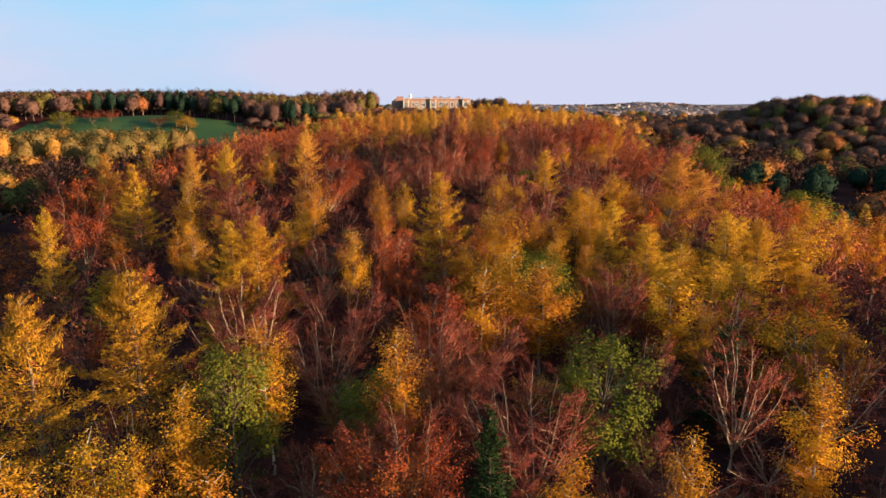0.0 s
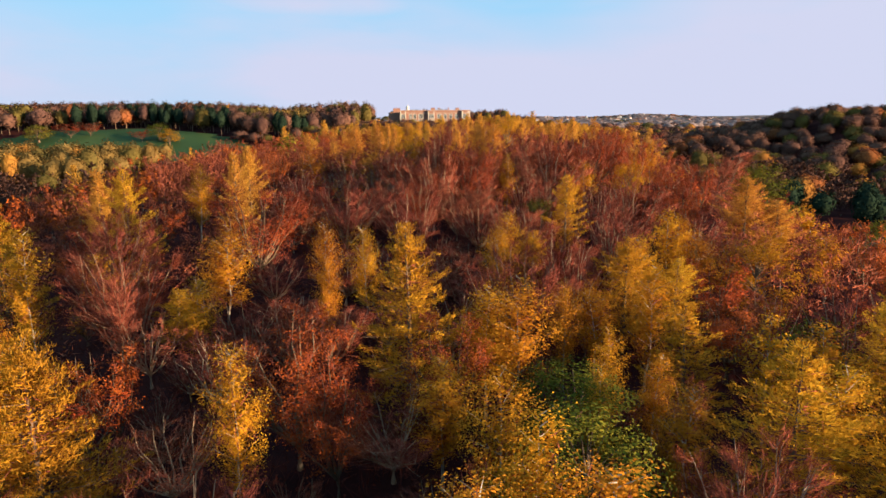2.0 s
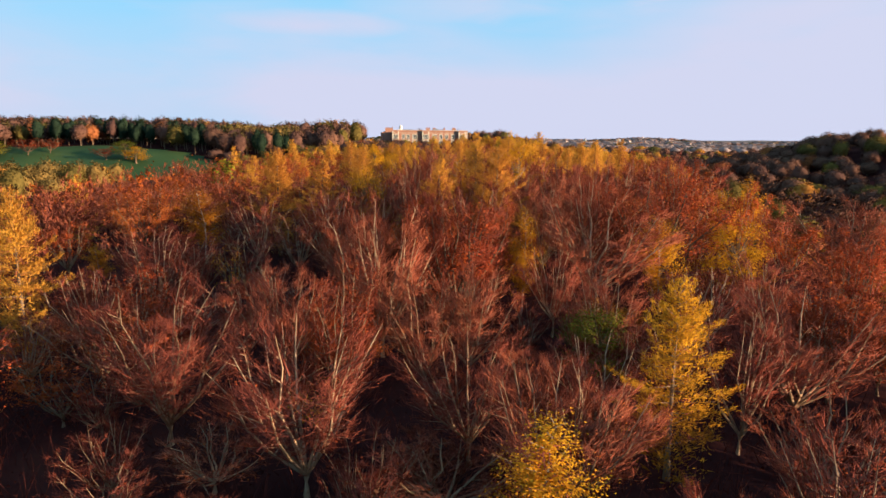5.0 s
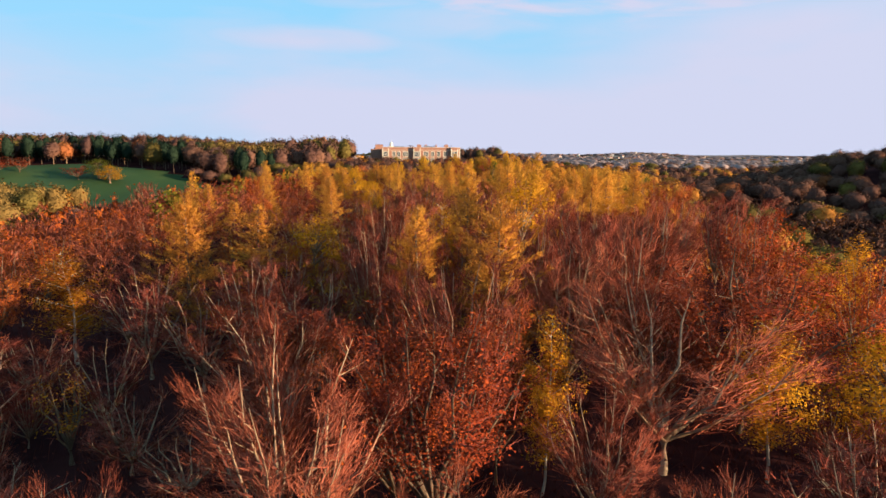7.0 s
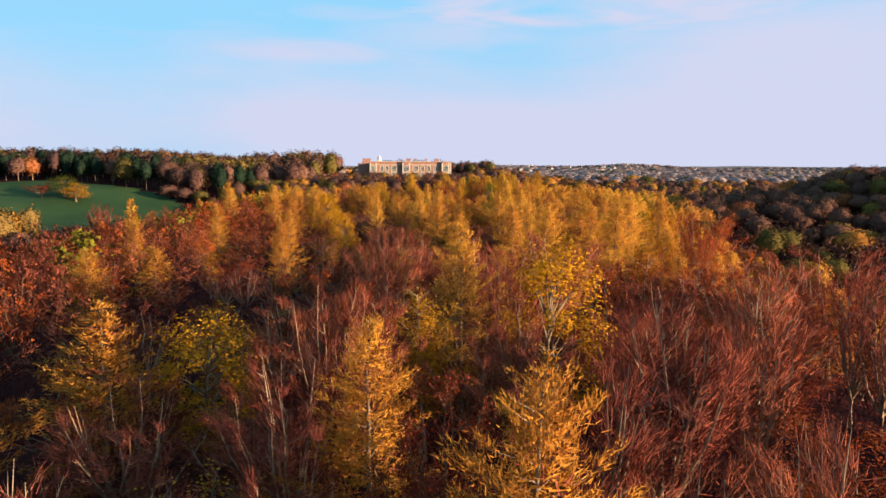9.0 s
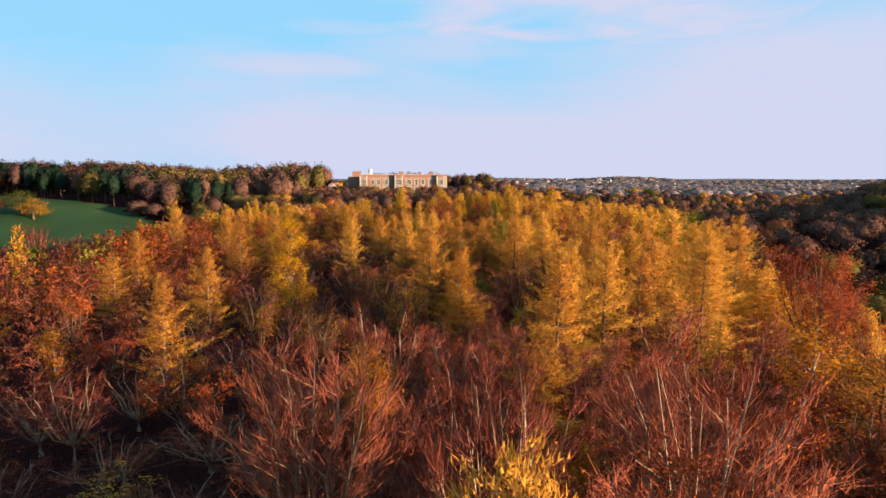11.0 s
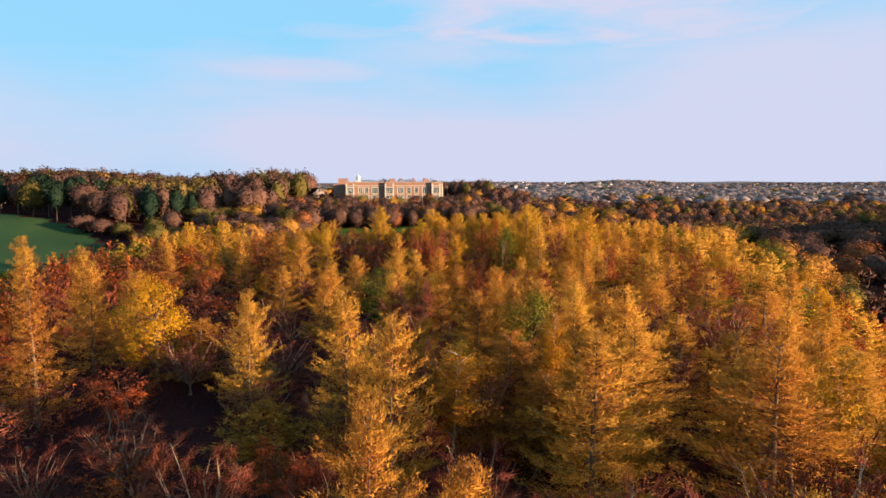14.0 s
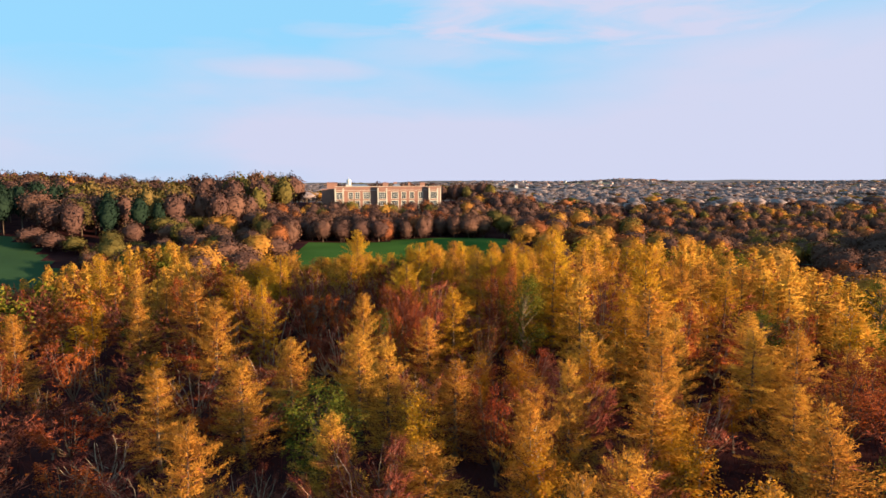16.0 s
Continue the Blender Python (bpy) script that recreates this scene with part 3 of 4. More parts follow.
for x, y, top, radius in ((5.2, 241.9, 43.4, 1.7), (15.8, 215.5, 44.2, 2.0), (23.6, 248.8, 42.1, 2.0), (36.0, 266.4, 42.2, 2.2), (48.1, 234.5, 40.3, 3.0),
                          (35.4, 223.4, 44.0, 3.0), (46.7, 221.1, 44.2, 3.0), (53.1, 222.8, 44.7, 2.3), (-8.5, 255.4, 43.1, 2.2), (16.2, 226.2, 45.0, 2.0),
                          (32.1, 236.2, 44.6, 2.7), (26.1, 223.1, 44.9, 2.7), (1.3, 289.9, 42.8, 2.0), (18.7, 274.0, 42.8, 1.9), (13.1, 234.1, 44.9, 2.1),
                          (8.1, 273.1, 41.6, 2.0), (11.7, 338.6, 45.2, 2.6), (23.9, 324.2, 44.8, 2.8), (2.0, 272.8, 41.1, 1.8), (10.3, 279.2, 41.6, 2.0)):
    plant("larch", x, y, top, 1.16 * radius)
for x, y, top, radius in ((30.8, 268.4, 42.5, 1.8), (41.1, 277.0, 42.2, 2.1), (43.7, 293.5, 42.2, 2.5), (4.7, 295.8, 43.7, 1.9), (-21.0, 184.5, 40.9, 2.0),
                          (-33.9, 281.5, 43.9, 2.2), (-20.3, 269.5, 43.9, 2.2), (-12.9, 255.6, 44.0, 2.2), (16.0, 279.4, 42.0, 1.9)):
    plant("larch", x, y, top, 1.16 * radius)
for x, y, top, radius in ((-17.1, 116.7, 42.5, 1.9), (-25.5, 102.0, 41.0, 2.1), (-47.6, 111.8, 39.2, 2.2), (43.6, 105.3, 36.8, 2.2), (-36.4, 117.7, 39.7, 2.0),
                          (-15.6, 106.1, 42.4, 1.7), (-3.0, 191.3, 43.3, 1.8), (45.0, 214.4, 44.7, 2.2), (-24.8, 240.7, 41.7, 1.9), (-18.1, 218.5, 41.0, 2.0),
                          (22.8, 188.1, 45.3, 2.6), (28.4, 195.9, 44.8, 2.5), (38.8, 201.6, 44.5, 2.6), (-10.8, 242.4, 43.8, 2.2), (42.7, 230.4, 42.6, 2.2),
                          (33.8, 323.7, 44.5, 2.0), (37.8, 314.4, 44.1, 2.0), (38.7, 298.0, 44.1, 2.2), (50.6, 322.1, 41.6, 2.2), (-17.8, 289.5, 41.8, 1.8)):
    plant("larch", x, y, top, 1.16 * radius)
for x, y, top, radius in ((-17.9, 318.9, 42.6, 2.0), (-29.5, 332.5, 42.4, 2.2), (27.0, 251.3, 42.9, 1.8), (50.2, 279.6, 41.5, 2.2), (42.4, 258.5, 41.4, 2.6),
                          (31.9, 247.7, 43.3, 2.2), (-9.1, 297.4, 42.5, 1.8), (8.9, 258.4, 42.7, 1.8), (36.1, 281.2, 40.7, 2.0), (44.4, 282.6, 42.3, 2.0),
                          (15.7, 261.9, 41.7, 1.9), (27.4, 263.5, 42.1, 1.7), (16.1, 286.1, 43.9, 1.8), (47.7, 269.5, 40.0, 2.2)):
    plant("larch", x, y, top, 1.16 * radius)
# birches
for x, y, top, radius in ((29.8, 98.2, 36.8, 1.8), (40.8, 108.4, 38.0, 1.8), (37.4, 70.6, 35.6, 1.6), (20.3, 37.9, 35.3, 1.9), (29.2, 91.6, 36.0, 1.9),
                          (14.9, 70.3, 35.3, 1.0), (-11.4, 87.9, 38.0, 1.9), (8.6, 74.4, 36.8, 1.8), (10.1, 72.4, 37.6, 1.9), (38.8, 140.2, 41.1, 1.7),
                          (20.1, 116.4, 36.0, 1.2), (22.5, 118.3, 34.7, 1.3), (13.2, 65.6, 35.2, 0.9), (14.2, 77.7, 35.8, 1.2)):
    plant("birch", x, y, top, radius)
for x, y, top, radius in ((-3.2, 87.7, 38.5, 1.2), (0.1, 88.1, 37.9, 1.2), (-2.4, 82.4, 36.3, 0.9), (6.1, 54.9, 35.9, 1.9), (9.3, 57.3, 37.2, 1.6),
                          (10.9, 55.3, 36.4, 2.2), (24.1, 64.6, 35.1, 1.8), (-6.1, 43.9, 36.1, 1.7), (1.0, 42.9, 36.0, 1.6), (20.6, 50.0, 34.3, 1.5),
                          (-11.5, 31.4, 36.1, 1.6), (-9.0, 32.1, 36.2, 1.5), (-8.5, 38.5, 35.0, 1.8), (-4.5, 30.4, 36.0, 1.5), (8.4, 33.1, 34.4, 1.4),
                          (12.4, 32.0, 35.6, 1.4), (-3.7, 64.5, 36.9, 1.2), (-11.3, 80.4, 35.6, 1.6), (-24.3, 82.8, 39.0, 1.4), (-24.3, 118.8, 40.7, 1.6),
                          (22.1, 85.6, 37.3, 1.6), (16.7, 79.1, 35.3, 1.5), (15.7, 123.5, 41.0, 1.2), (-13.3, 139.9, 41.1, 2.0)):
    plant("birch", x, y, top, radius)
for x, y, top, radius in ((19.8, 230.6, 42.4, 1.9), (20.8, 266.4, 41.9, 1.5), (12.6, 152.2, 43.6, 1.5), (27.0, 124.9, 40.3, 1.5),
                          (-20.4, 72.7, 35.5, 1.4), (36.5, 52.2, 33.6, 1.9), (28.7, 47.9, 33.4, 2.0), (37.3, 266.6, 39.4, 1.8)):
    plant("birch", x, y, top, radius)
# bare trees
for x, y, top, radius in ((-9.6, 52.4, 36.0, 3.8), (-3.4, 56.7, 35.4, 3.0), (1.7, 38.8, 33.8, 2.3), (-17.3, 82.2, 38.8, 3.3), (-24.5, 96.9, 38.6, 3.4),
                          (11.8, 82.5, 38.3, 3.5), (5.8, 116.8, 42.9, 3.0), (22.2, 125.7, 42.3, 4.5), (52.4, 178.0, 42.8, 5.0), (52.0, 140.5, 41.0, 5.6),
                          (-0.3, 146.0, 41.3, 3.0), (19.4, 144.5, 40.8, 2.9), (2.8, 128.6, 40.2, 3.2), (-3.9, 106.3, 40.1, 3.6), (3.5, 102.2, 39.7, 3.2),
                          (24.9, 214.2, 41.8, 3.0), (20.4, 222.0, 40.4, 2.6), (7.4, 222.2, 40.4, 2.8), (28.2, 108.1, 39.2, 3.4), (-13.2, 127.4, 39.1, 3.2)):
    plant("beech", x, y, top, radius)
for x, y, top, radius in ((0.7, 112.5, 39.7, 2.6), (8.0, 148.4, 44.9, 2.6), (10.0, 150.9, 44.3, 2.2), (17.5, 137.7, 44.4, 2.6), (22.5, 144.1, 45.0, 3.2), (-86.0, 324.0, 38.7, 4.0), (6.9, 144.2, 43.0, 2.4), (34.6, 158.4, 43.0, 4.0)):
    plant("beech", x, y, top, radius)
# beeches that keep their copper leaves
for x, y, top, radius in ((-2.1, 69.4, 36.9, 3.0), (0.5, 66.4, 34.8, 1.8), (-11.1, 97.1, 41.5, 3.5), (-39.2, 87.9, 38.9, 4.2), (9.2, 122.5, 41.5, 2.6), (11.0, 119.7, 43.2, 3.2),
                          (27.8, 129.4, 43.6, 4.4), (58.2, 215.2, 44.2, 4.2), (59.7, 277.1, 40.7, 3.2), (26.3, 270.0, 42.1, 2.1), (-20.4, 142.2, 41.4, 3.0),
                          (25.6, 78.2, 34.7, 3.0), (-6.9, 216.9, 40.1, 2.6), (30.2, 150.5, 41.2, 3.2), (27.1, 138.7, 41.5, 3.4), (2.3, 132.2, 40.4, 2.8), (11.6, 226.0, 39.6, 2.2),
                          (50.6, 202.3, 43.9, 2.6), (54.0, 272.1, 40.6, 3.2)):
    plant("copper", x, y, top, radius)
# oaks and other trees still in olive or green leaf
for x, y, top, radius in ((11.8, 41.9, 35.2, 2.3), (-6.9, 40.5, 35.6, 1.7), (59.1, 138.8, 37.8, 4.2), (72.0, 125.6, 30.5, 5.0), 
                          (28.0, 247.5, 42.3, 2.2), (14.1, 268.7, 41.3, 2.2), (17.6, 292.9, 40.9, 2.6),
                          (52.3, 261.8, 38.8, 2.8), (63.2, 299.5, 38.4, 3.4), (18.2, 111.0, 36.5, 1.6), (85.5, 309.4, 40.2, 3.4), (81.6, 341.5, 39.6, 3.4)):
    plant("oak", x, y, top, radius)
for x, y, top, radius in ((20.0, 154.4, 45.1, 2.8), (1.3, 152.2, 42.2, 2.4), (75.7, 280.9, 38.9, 3.2), (1.8, 211.6, 42.6, 1.8),
                          (26.2, 48.9, 34.1, 2.4), (32.3, 87.6, 36.0, 2.6), (-5.6, 251.7, 43.1, 2.3), (33.0, 125.7, 39.4, 2.2)):
    plant("aspen", x, y, top, radius)
for x, y, top, radius in ((4.8, 32.5, 36.2, 1.4), (20.5, 46.8, 34.0, 1.9)):
    plant("spruce", x, y, top, radius)
for x, y, top, radius in ((11.6, 207.8, 42.2, 2.2), (13.8, 137.1, 40.4, 2.4), (13.4, 204.3, 40.9, 2.0), (0.8, 203.2, 40.8, 1.8), (6.2, 199.0, 40.4, 2.0), (4.3, 140.6, 40.0, 2.0)):
    plant("hazel", x, y, top, radius)


# trees that stand in the west meadow
for kind, x, y, tall, radius in (("oak", -172.0, 466.0, 11.0, 6.5), ("aspen", -163.0, 460.0, 9.5, 5.5), ("copper", -182.0, 463.0, 9.0, 5.5), ("copper", -232.0, 470.0, 11.0, 7.0),
                                 ("copper", -222.0, 476.0, 10.0, 6.0), ("oak", -248.0, 462.0, 11.0, 7.0), ("copper", -104.0, 372.0, 9.0, 4.5), ("beech", -112.0, 366.0, 8.0, 4.5)):
    plant(kind, x, y, float(height(x, y)) + tall, radius, False)

# ---- the rest of the wood on the ridge ----
ZONES = (          # from y, weights of larch, birch, beech, copper, oak, spruce, hazel: west half, east half
    (-200, (0.03, 0.10, 0.64, 0.15, 0.02, 0.01, 0.05), (0.10, 0.36, 0.36, 0.08, 0.04, 0.01, 0.05)),
    (78, (0.03, 0.06, 0.66, 0.21, 0.01, 0, 0.03), (0.06, 0.20, 0.53, 0.17, 0.02, 0, 0.02)),
    (140, (0.06, 0.06, 0.66, 0.17, 0.01, 0, 0.04), (0.09, 0.07, 0.58, 0.23, 0.01, 0, 0.02)),
    (203, (0.13, 0.10, 0.54, 0.15, 0.03, 0, 0.05), (0.46, 0.19, 0.22, 0.07, 0.03, 0, 0.03)),
    (300, (0.52, 0.14, 0.18, 0.10, 0.05, 0.01, 0), (0.50, 0.18, 0.20, 0.08, 0.04, 0, 0)),
)
NAMES = ("larch", "birch", "beech", "copper", "oak", "spruce", "hazel")


def mixture(x, y):
    west = x < 8 + 0.042 * y
    zone = [z for z in ZONES if (y - 22 if west else y) >= z[0]][-1]
    return zone[1] if west else zone[2]


def scatter(x0, x1, y0, y1, step, seed):
    """Uneven rows of places over a stretch of the plan."""
    r = np.random.default_rng(seed)
    xs, ys = np.meshgrid(np.arange(x0, x1, step), np.arange(y0, y1, step))
    xs = xs + r.uniform(-0.48, 0.48, xs.shape) * step + (np.arange(len(xs)) % 2)[:, None] * step / 2
    ys = ys + r.uniform(-0.48, 0.48, ys.shape) * step
    return np.column_stack([xs.ravel(), ys.ravel()])


def gather(items, shapes, name, label, category, mats_of, wood=True):
    """Joins many trees, (kind, x, y, z, radius, height), into one object of crowns and wood."""
    vs, fs, ns, ms, at = [], [], [], [], 0
    mats, r = [], np.random.default_rng(21)
    for kind, x, y, z, radius, tall in items:
        s = shapes[kind][int(r.integers(0, len(shapes[kind])))]
        a = r.uniform(0, 6.28)
        c, n = math.cos(a), math.sin(a)
        wide = radius / WIDE[kind]
        for part_name in (("trunk", "limbs", "crown") if wood else ("trunk", "crown")):
            v, f = s[part_name][:2]
            soft = s[part_name][2] if len(s[part_name]) > 2 else own_normals(v, f)
            ns.append(unit_rows(np.column_stack([(c * soft[:, 0] - n * soft[:, 1]) / wide, (n * soft[:, 0] + c * soft[:, 1]) / wide, soft[:, 2] * 10 / tall])))
            out = np.empty_like(v)
            out[:, 0] = x + wide * (c * v[:, 0] - n * v[:, 1])
            out[:, 1] = y + wide * (n * v[:, 0] + c * v[:, 1])
            out[:, 2] = z + v[:, 2] * tall / 10
            use = mats_of(kind, part_name)
            ids = []
            for m in use:
                if m not in mats:
                    mats.append(m)
                ids.append(mats.index(m))
            index = np.full(len(f), ids[0])
            if part_name == "crown" and "split" in s and len(ids) > 1:
                index[s["split"]:] = ids[1]
            vs.append(out)
            fs.append(f + at)
            ms.append(index)
            at += len(v)
    ob = new(name, raw_mesh(name, np.concatenate(vs), np.concatenate(fs), mats, np.concatenate(ms), True, np.concatenate(ns)))
    return tagged(ob, label, category, kind="stuff")


def usual(kind, part_name):
    return LOOK[kind][2] if part_name == "crown" else (LOOK[kind][1],)


count = dict.fromkeys(NAMES, 0)
GLADES = ((3.5, 98.0, 7.5), (-11.0, 148.0, 7.5), (14.5, 197.0, 6.0), (-1.0, 175.0, 8.0), (-3.0, 86.0, 4.5), (-4.0, 196.0, 7.0), (-3.0, 122.0, 5.0))            # gaps in the wood: x, y, radius
spots = scatter(-75, 100, -6, 420, 4.9, 3)
# Below y 24 only unseen trees in the east, added to cast shade westwards.
spots = spots[(spots[:, 1] > 24) | (spots[:, 0] > 32)]
spots = spots[np.argsort(np.abs(spots[:, 0] - 2.4 - 0.08 * spots[:, 1]))]       # outwards from the flight line
wood_rest = []
known = np.array(placed) if placed else np.zeros((1, 3))
for x, y in spots:
    if open_ground(x, y) or y > 368 + 8 * np.sin(x / 9) + (26 if x < -30 or x > 58 else 0):
        continue
    weights = np.array(mixture(x, y))
    kind = NAMES[int(rng.choice(7, p=weights / weights.sum()))]
    low = 160 < y < 296 and x < 2.4 + 0.08 * y - 9         # shaded western shoulder of the ridge
    if low and kind in ("larch", "birch") and rng.uniform() < 0.8:
        kind = "copper" if rng.uniform() < 0.2 else "beech"
    if 255 < y < 372 and x < 2.4 + 0.08 * y - 38 and kind in ("larch", "birch") and rng.uniform() < 0.6:
        kind = "beech"
    if 98 < y < 172 and kind in ("larch", "birch", "oak") and rng.uniform() < 0.75:
        kind = "copper" if rng.uniform() < 0.3 and x > 10 else "beech"
    if 98 < y < 124 and 10 < x < 32:
        kind = "beech"
    if x > 10 and y < 58 and kind in ("larch", "birch", "spruce") and rng.uniform() < 0.8:
        kind = "beech"
    radius = WIDE[kind] * rng.uniform(0.7, 1.1) * {"beech": 0.85, "copper": 0.8, "larch": 1.12 if y < 200 else 1.34}.get(kind, 1.0)
    gap = np.hypot(known[:, 0] - x, known[:, 1] - y) - 0.75 * known[:, 2] - 0.45 * radius
    if gap.min() < 0:
        continue
    tall = rng.uniform(5.6, 9.3) * {"larch": 1.05, "hazel": 0.7, "oak": 0.85, "beech": 0.95}.get(kind, 1.0)
    if 122 < y < 172 and -12 < x < 40:
        tall *= 1.36 if -6 < x < 26 else 1.2
    if y > 286:
        tall *= 1.46 if -14 < x < 48 and y < 345 else 1.0
    if x < 2.4 + 0.08 * y - 7:                          # lower growth on the west side
        tall *= 0.8
    if low and x > -16:
        tall *= 0.82
    if x < -16 and 140 < y < 405:                       # tall trees down the west flank
        tall += min(6.5, 0.28 * (-16 - x))
    if 11 < x < 36 and y < 42:
        tall *= 0.55
    # Out of view: raised above their neighbours to shade the trees west of them.
    if x > 38 and y < 52:
        tall *= 1.55
    if any(math.hypot(x - a, y - b) < c for a, b, c in GLADES):
        tall *= 0.5
    # clear of the flight line
    if abs(x - (2.4 + 0.08 * y)) < 4:
        tall = min(tall, 12.2)
    if abs(x - 2.4 - 0.08 * y) < 44 and y < 380 and count[kind] < 270:
        count[kind] += 1
        plant(kind, float(x), float(y), float(height(x, y) + tall), float(radius), abs(x - 2.4 - 0.08 * y) < 11)
    else:
        wood_rest.append((kind, x, y, float(height(x, y)) - 0.3, radius * 1.25, tall))
gather(wood_rest, light, "woodland", "mixed autumn woodland of golden, amber and bare brown trees", "woodland", usual, False)

# saplings where the trees leave room
r = np.random.default_rng(77)
known = np.array(placed)
saplings = []
for x, y in scatter(-28, 44, 26, 330, 4.0, 78):
    if open_ground(x, y) or abs(x - 2.4 - 0.08 * y) > 24:
        continue
    if (np.hypot(known[:, 0] - x, known[:, 1] - y) - 0.7 * known[:, 2]).min() > 0.5 and len(saplings) < 110:
        saplings.append(("beech", x, y, float(height(x, y)) - 0.3, r.uniform(1.6, 2.4), r.uniform(3.0, 5.0)))
gather(saplings, middle, "saplings", "low reddish-brown bare saplings between the trees", "saplings", usual)

# undergrowth between the trees
r = np.random.default_rng(8)
spots = scatter(-50, 75, 22, 330, 2.5, 9)
spots = spots[~open_ground(spots[:, 0], spots[:, 1])]
n, k = len(spots), 18
base = np.repeat(np.column_stack([spots, height(spots[:, 0], spots[:, 1])]), k, 0)
base += np.column_stack([r.normal(0, 0.9, (n * k, 2)), r.uniform(-0.1, 0.5, n * k)])
way = r.normal(0, 0.45, (n * k, 3)) + (0, 0, 1)
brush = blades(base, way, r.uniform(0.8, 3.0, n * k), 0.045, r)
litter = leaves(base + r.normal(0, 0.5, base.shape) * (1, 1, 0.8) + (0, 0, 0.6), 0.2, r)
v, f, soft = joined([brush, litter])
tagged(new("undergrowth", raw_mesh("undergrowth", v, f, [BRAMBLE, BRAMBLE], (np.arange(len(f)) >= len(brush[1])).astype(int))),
       "reddish-brown tangle of twigs and bracken, its colour darkened for the shade under the trees", "undergrowth", kind="stuff")

# ---- far woods ----


def clump(rng, n, spread, size, segs, rings):
    """Light crown of a far tree, 10 m high: uneven boughs of foliage, small leaves all over them and gaps between them."""
    boughs = unit_rows(rng.normal(size=(13, 3)) + (0, 0, 0.25))
    stout = rng.uniform(0.10, 0.36, 13)
    crest = rng.uniform(0.86, 1.04)

    def reach(d):
        near_by = np.exp(-(1 - d @ boughs.T) / 0.10) * stout
        return 0.70 + near_by.max(1)

    def laid(d, scale):
        r = (reach(d) * scale)[:, None]
        return d * r * (spread, spread, 4.0 * crest) + (0, 0, 5.7)

    a = np.arange(segs) * 2 * np.pi / segs
    h = np.linspace(-0.88, 0.92, rings)
    ways = np.array([(math.cos(t) * math.sqrt(1 - v * v), math.sin(t) * math.sqrt(1 - v * v), v) for v in h for t in a])
    body = laid(ways, 0.80)
    fs = []
    for ring in range(rings - 1):
        for k in range(segs):
            b, c = ring * segs + k, ring * segs + (k + 1) % segs
            fs += [(b, c, c + segs), (b, c + segs, b + segs)]
    top = (rings - 1) * segs
    fs += [(top, top + k, top + k + 1) for k in range(1, segs - 1)]
    faces = np.array(fs)
    soft = unit_rows(own_normals(body, faces) + 0.5 * unit_rows(outward(body, (0, 0, 5.0), 0.4)))
    d = unit_rows(rng.normal(size=(n, 3)) + (0, 0, 0.2))
    at = laid(d, rng.uniform(0.78, 1.08, n))
    path = np.array([(0, 0, -1.0), (0, 0, 4)])
    return dict(trunk=tube(path, (0.25, 0.12), 3), limbs=tube(path, (0.1, 0.1), 3),
                crown=joined([(body, faces, soft), leaves(at, size, rng, outward(at, (0, 0, 5.0), 0.5), 0.9, 0.4)]))


WIDE.update(far=3.6, mid=3.6, tiny=3.6, pine=3.0)
HIDDEN_FROM = 655                                       # beyond this the western woods lie behind their own skyline
r = np.random.default_rng(31)


far_shapes = {"beech": [fan(r, 0.105, 9, 3.4, 0.085, 0, 0.1, inner=1000) for _ in range(8)],
              "far": [clump(r, 1150, 3.6, 0.36, 10, 7) for _ in range(9)], "mid": [clump(r, 400, 3.6, 0.52, 8, 5) for _ in range(8)], "tiny": [clump(r, 30, 3.6, 1.3, 6, 3) for _ in range(5)],
              "pine": [clump(r, 480, 3.0, 0.46, 8, 6) for _ in range(6)]}
FAR_LOOKS = (("brown", DUN), ("copper", FAR_COPPER), ("amber", FAR_AMBER), ("olive", FAR_OLIVE), ("willow", WILLOW), ("distant", HAZED_TWIG))


def inside_view(x, y):
    """The stretch of the country that lies ahead of the flight."""
    return (np.abs(x - 8) < 60 + 0.86 * (y + 5)) & (y > 20)


groups = {name: [] for name, _ in FAR_LOOKS}
pines = []
spots = scatter(-560, 640, 90, 780, 10.0, 41)
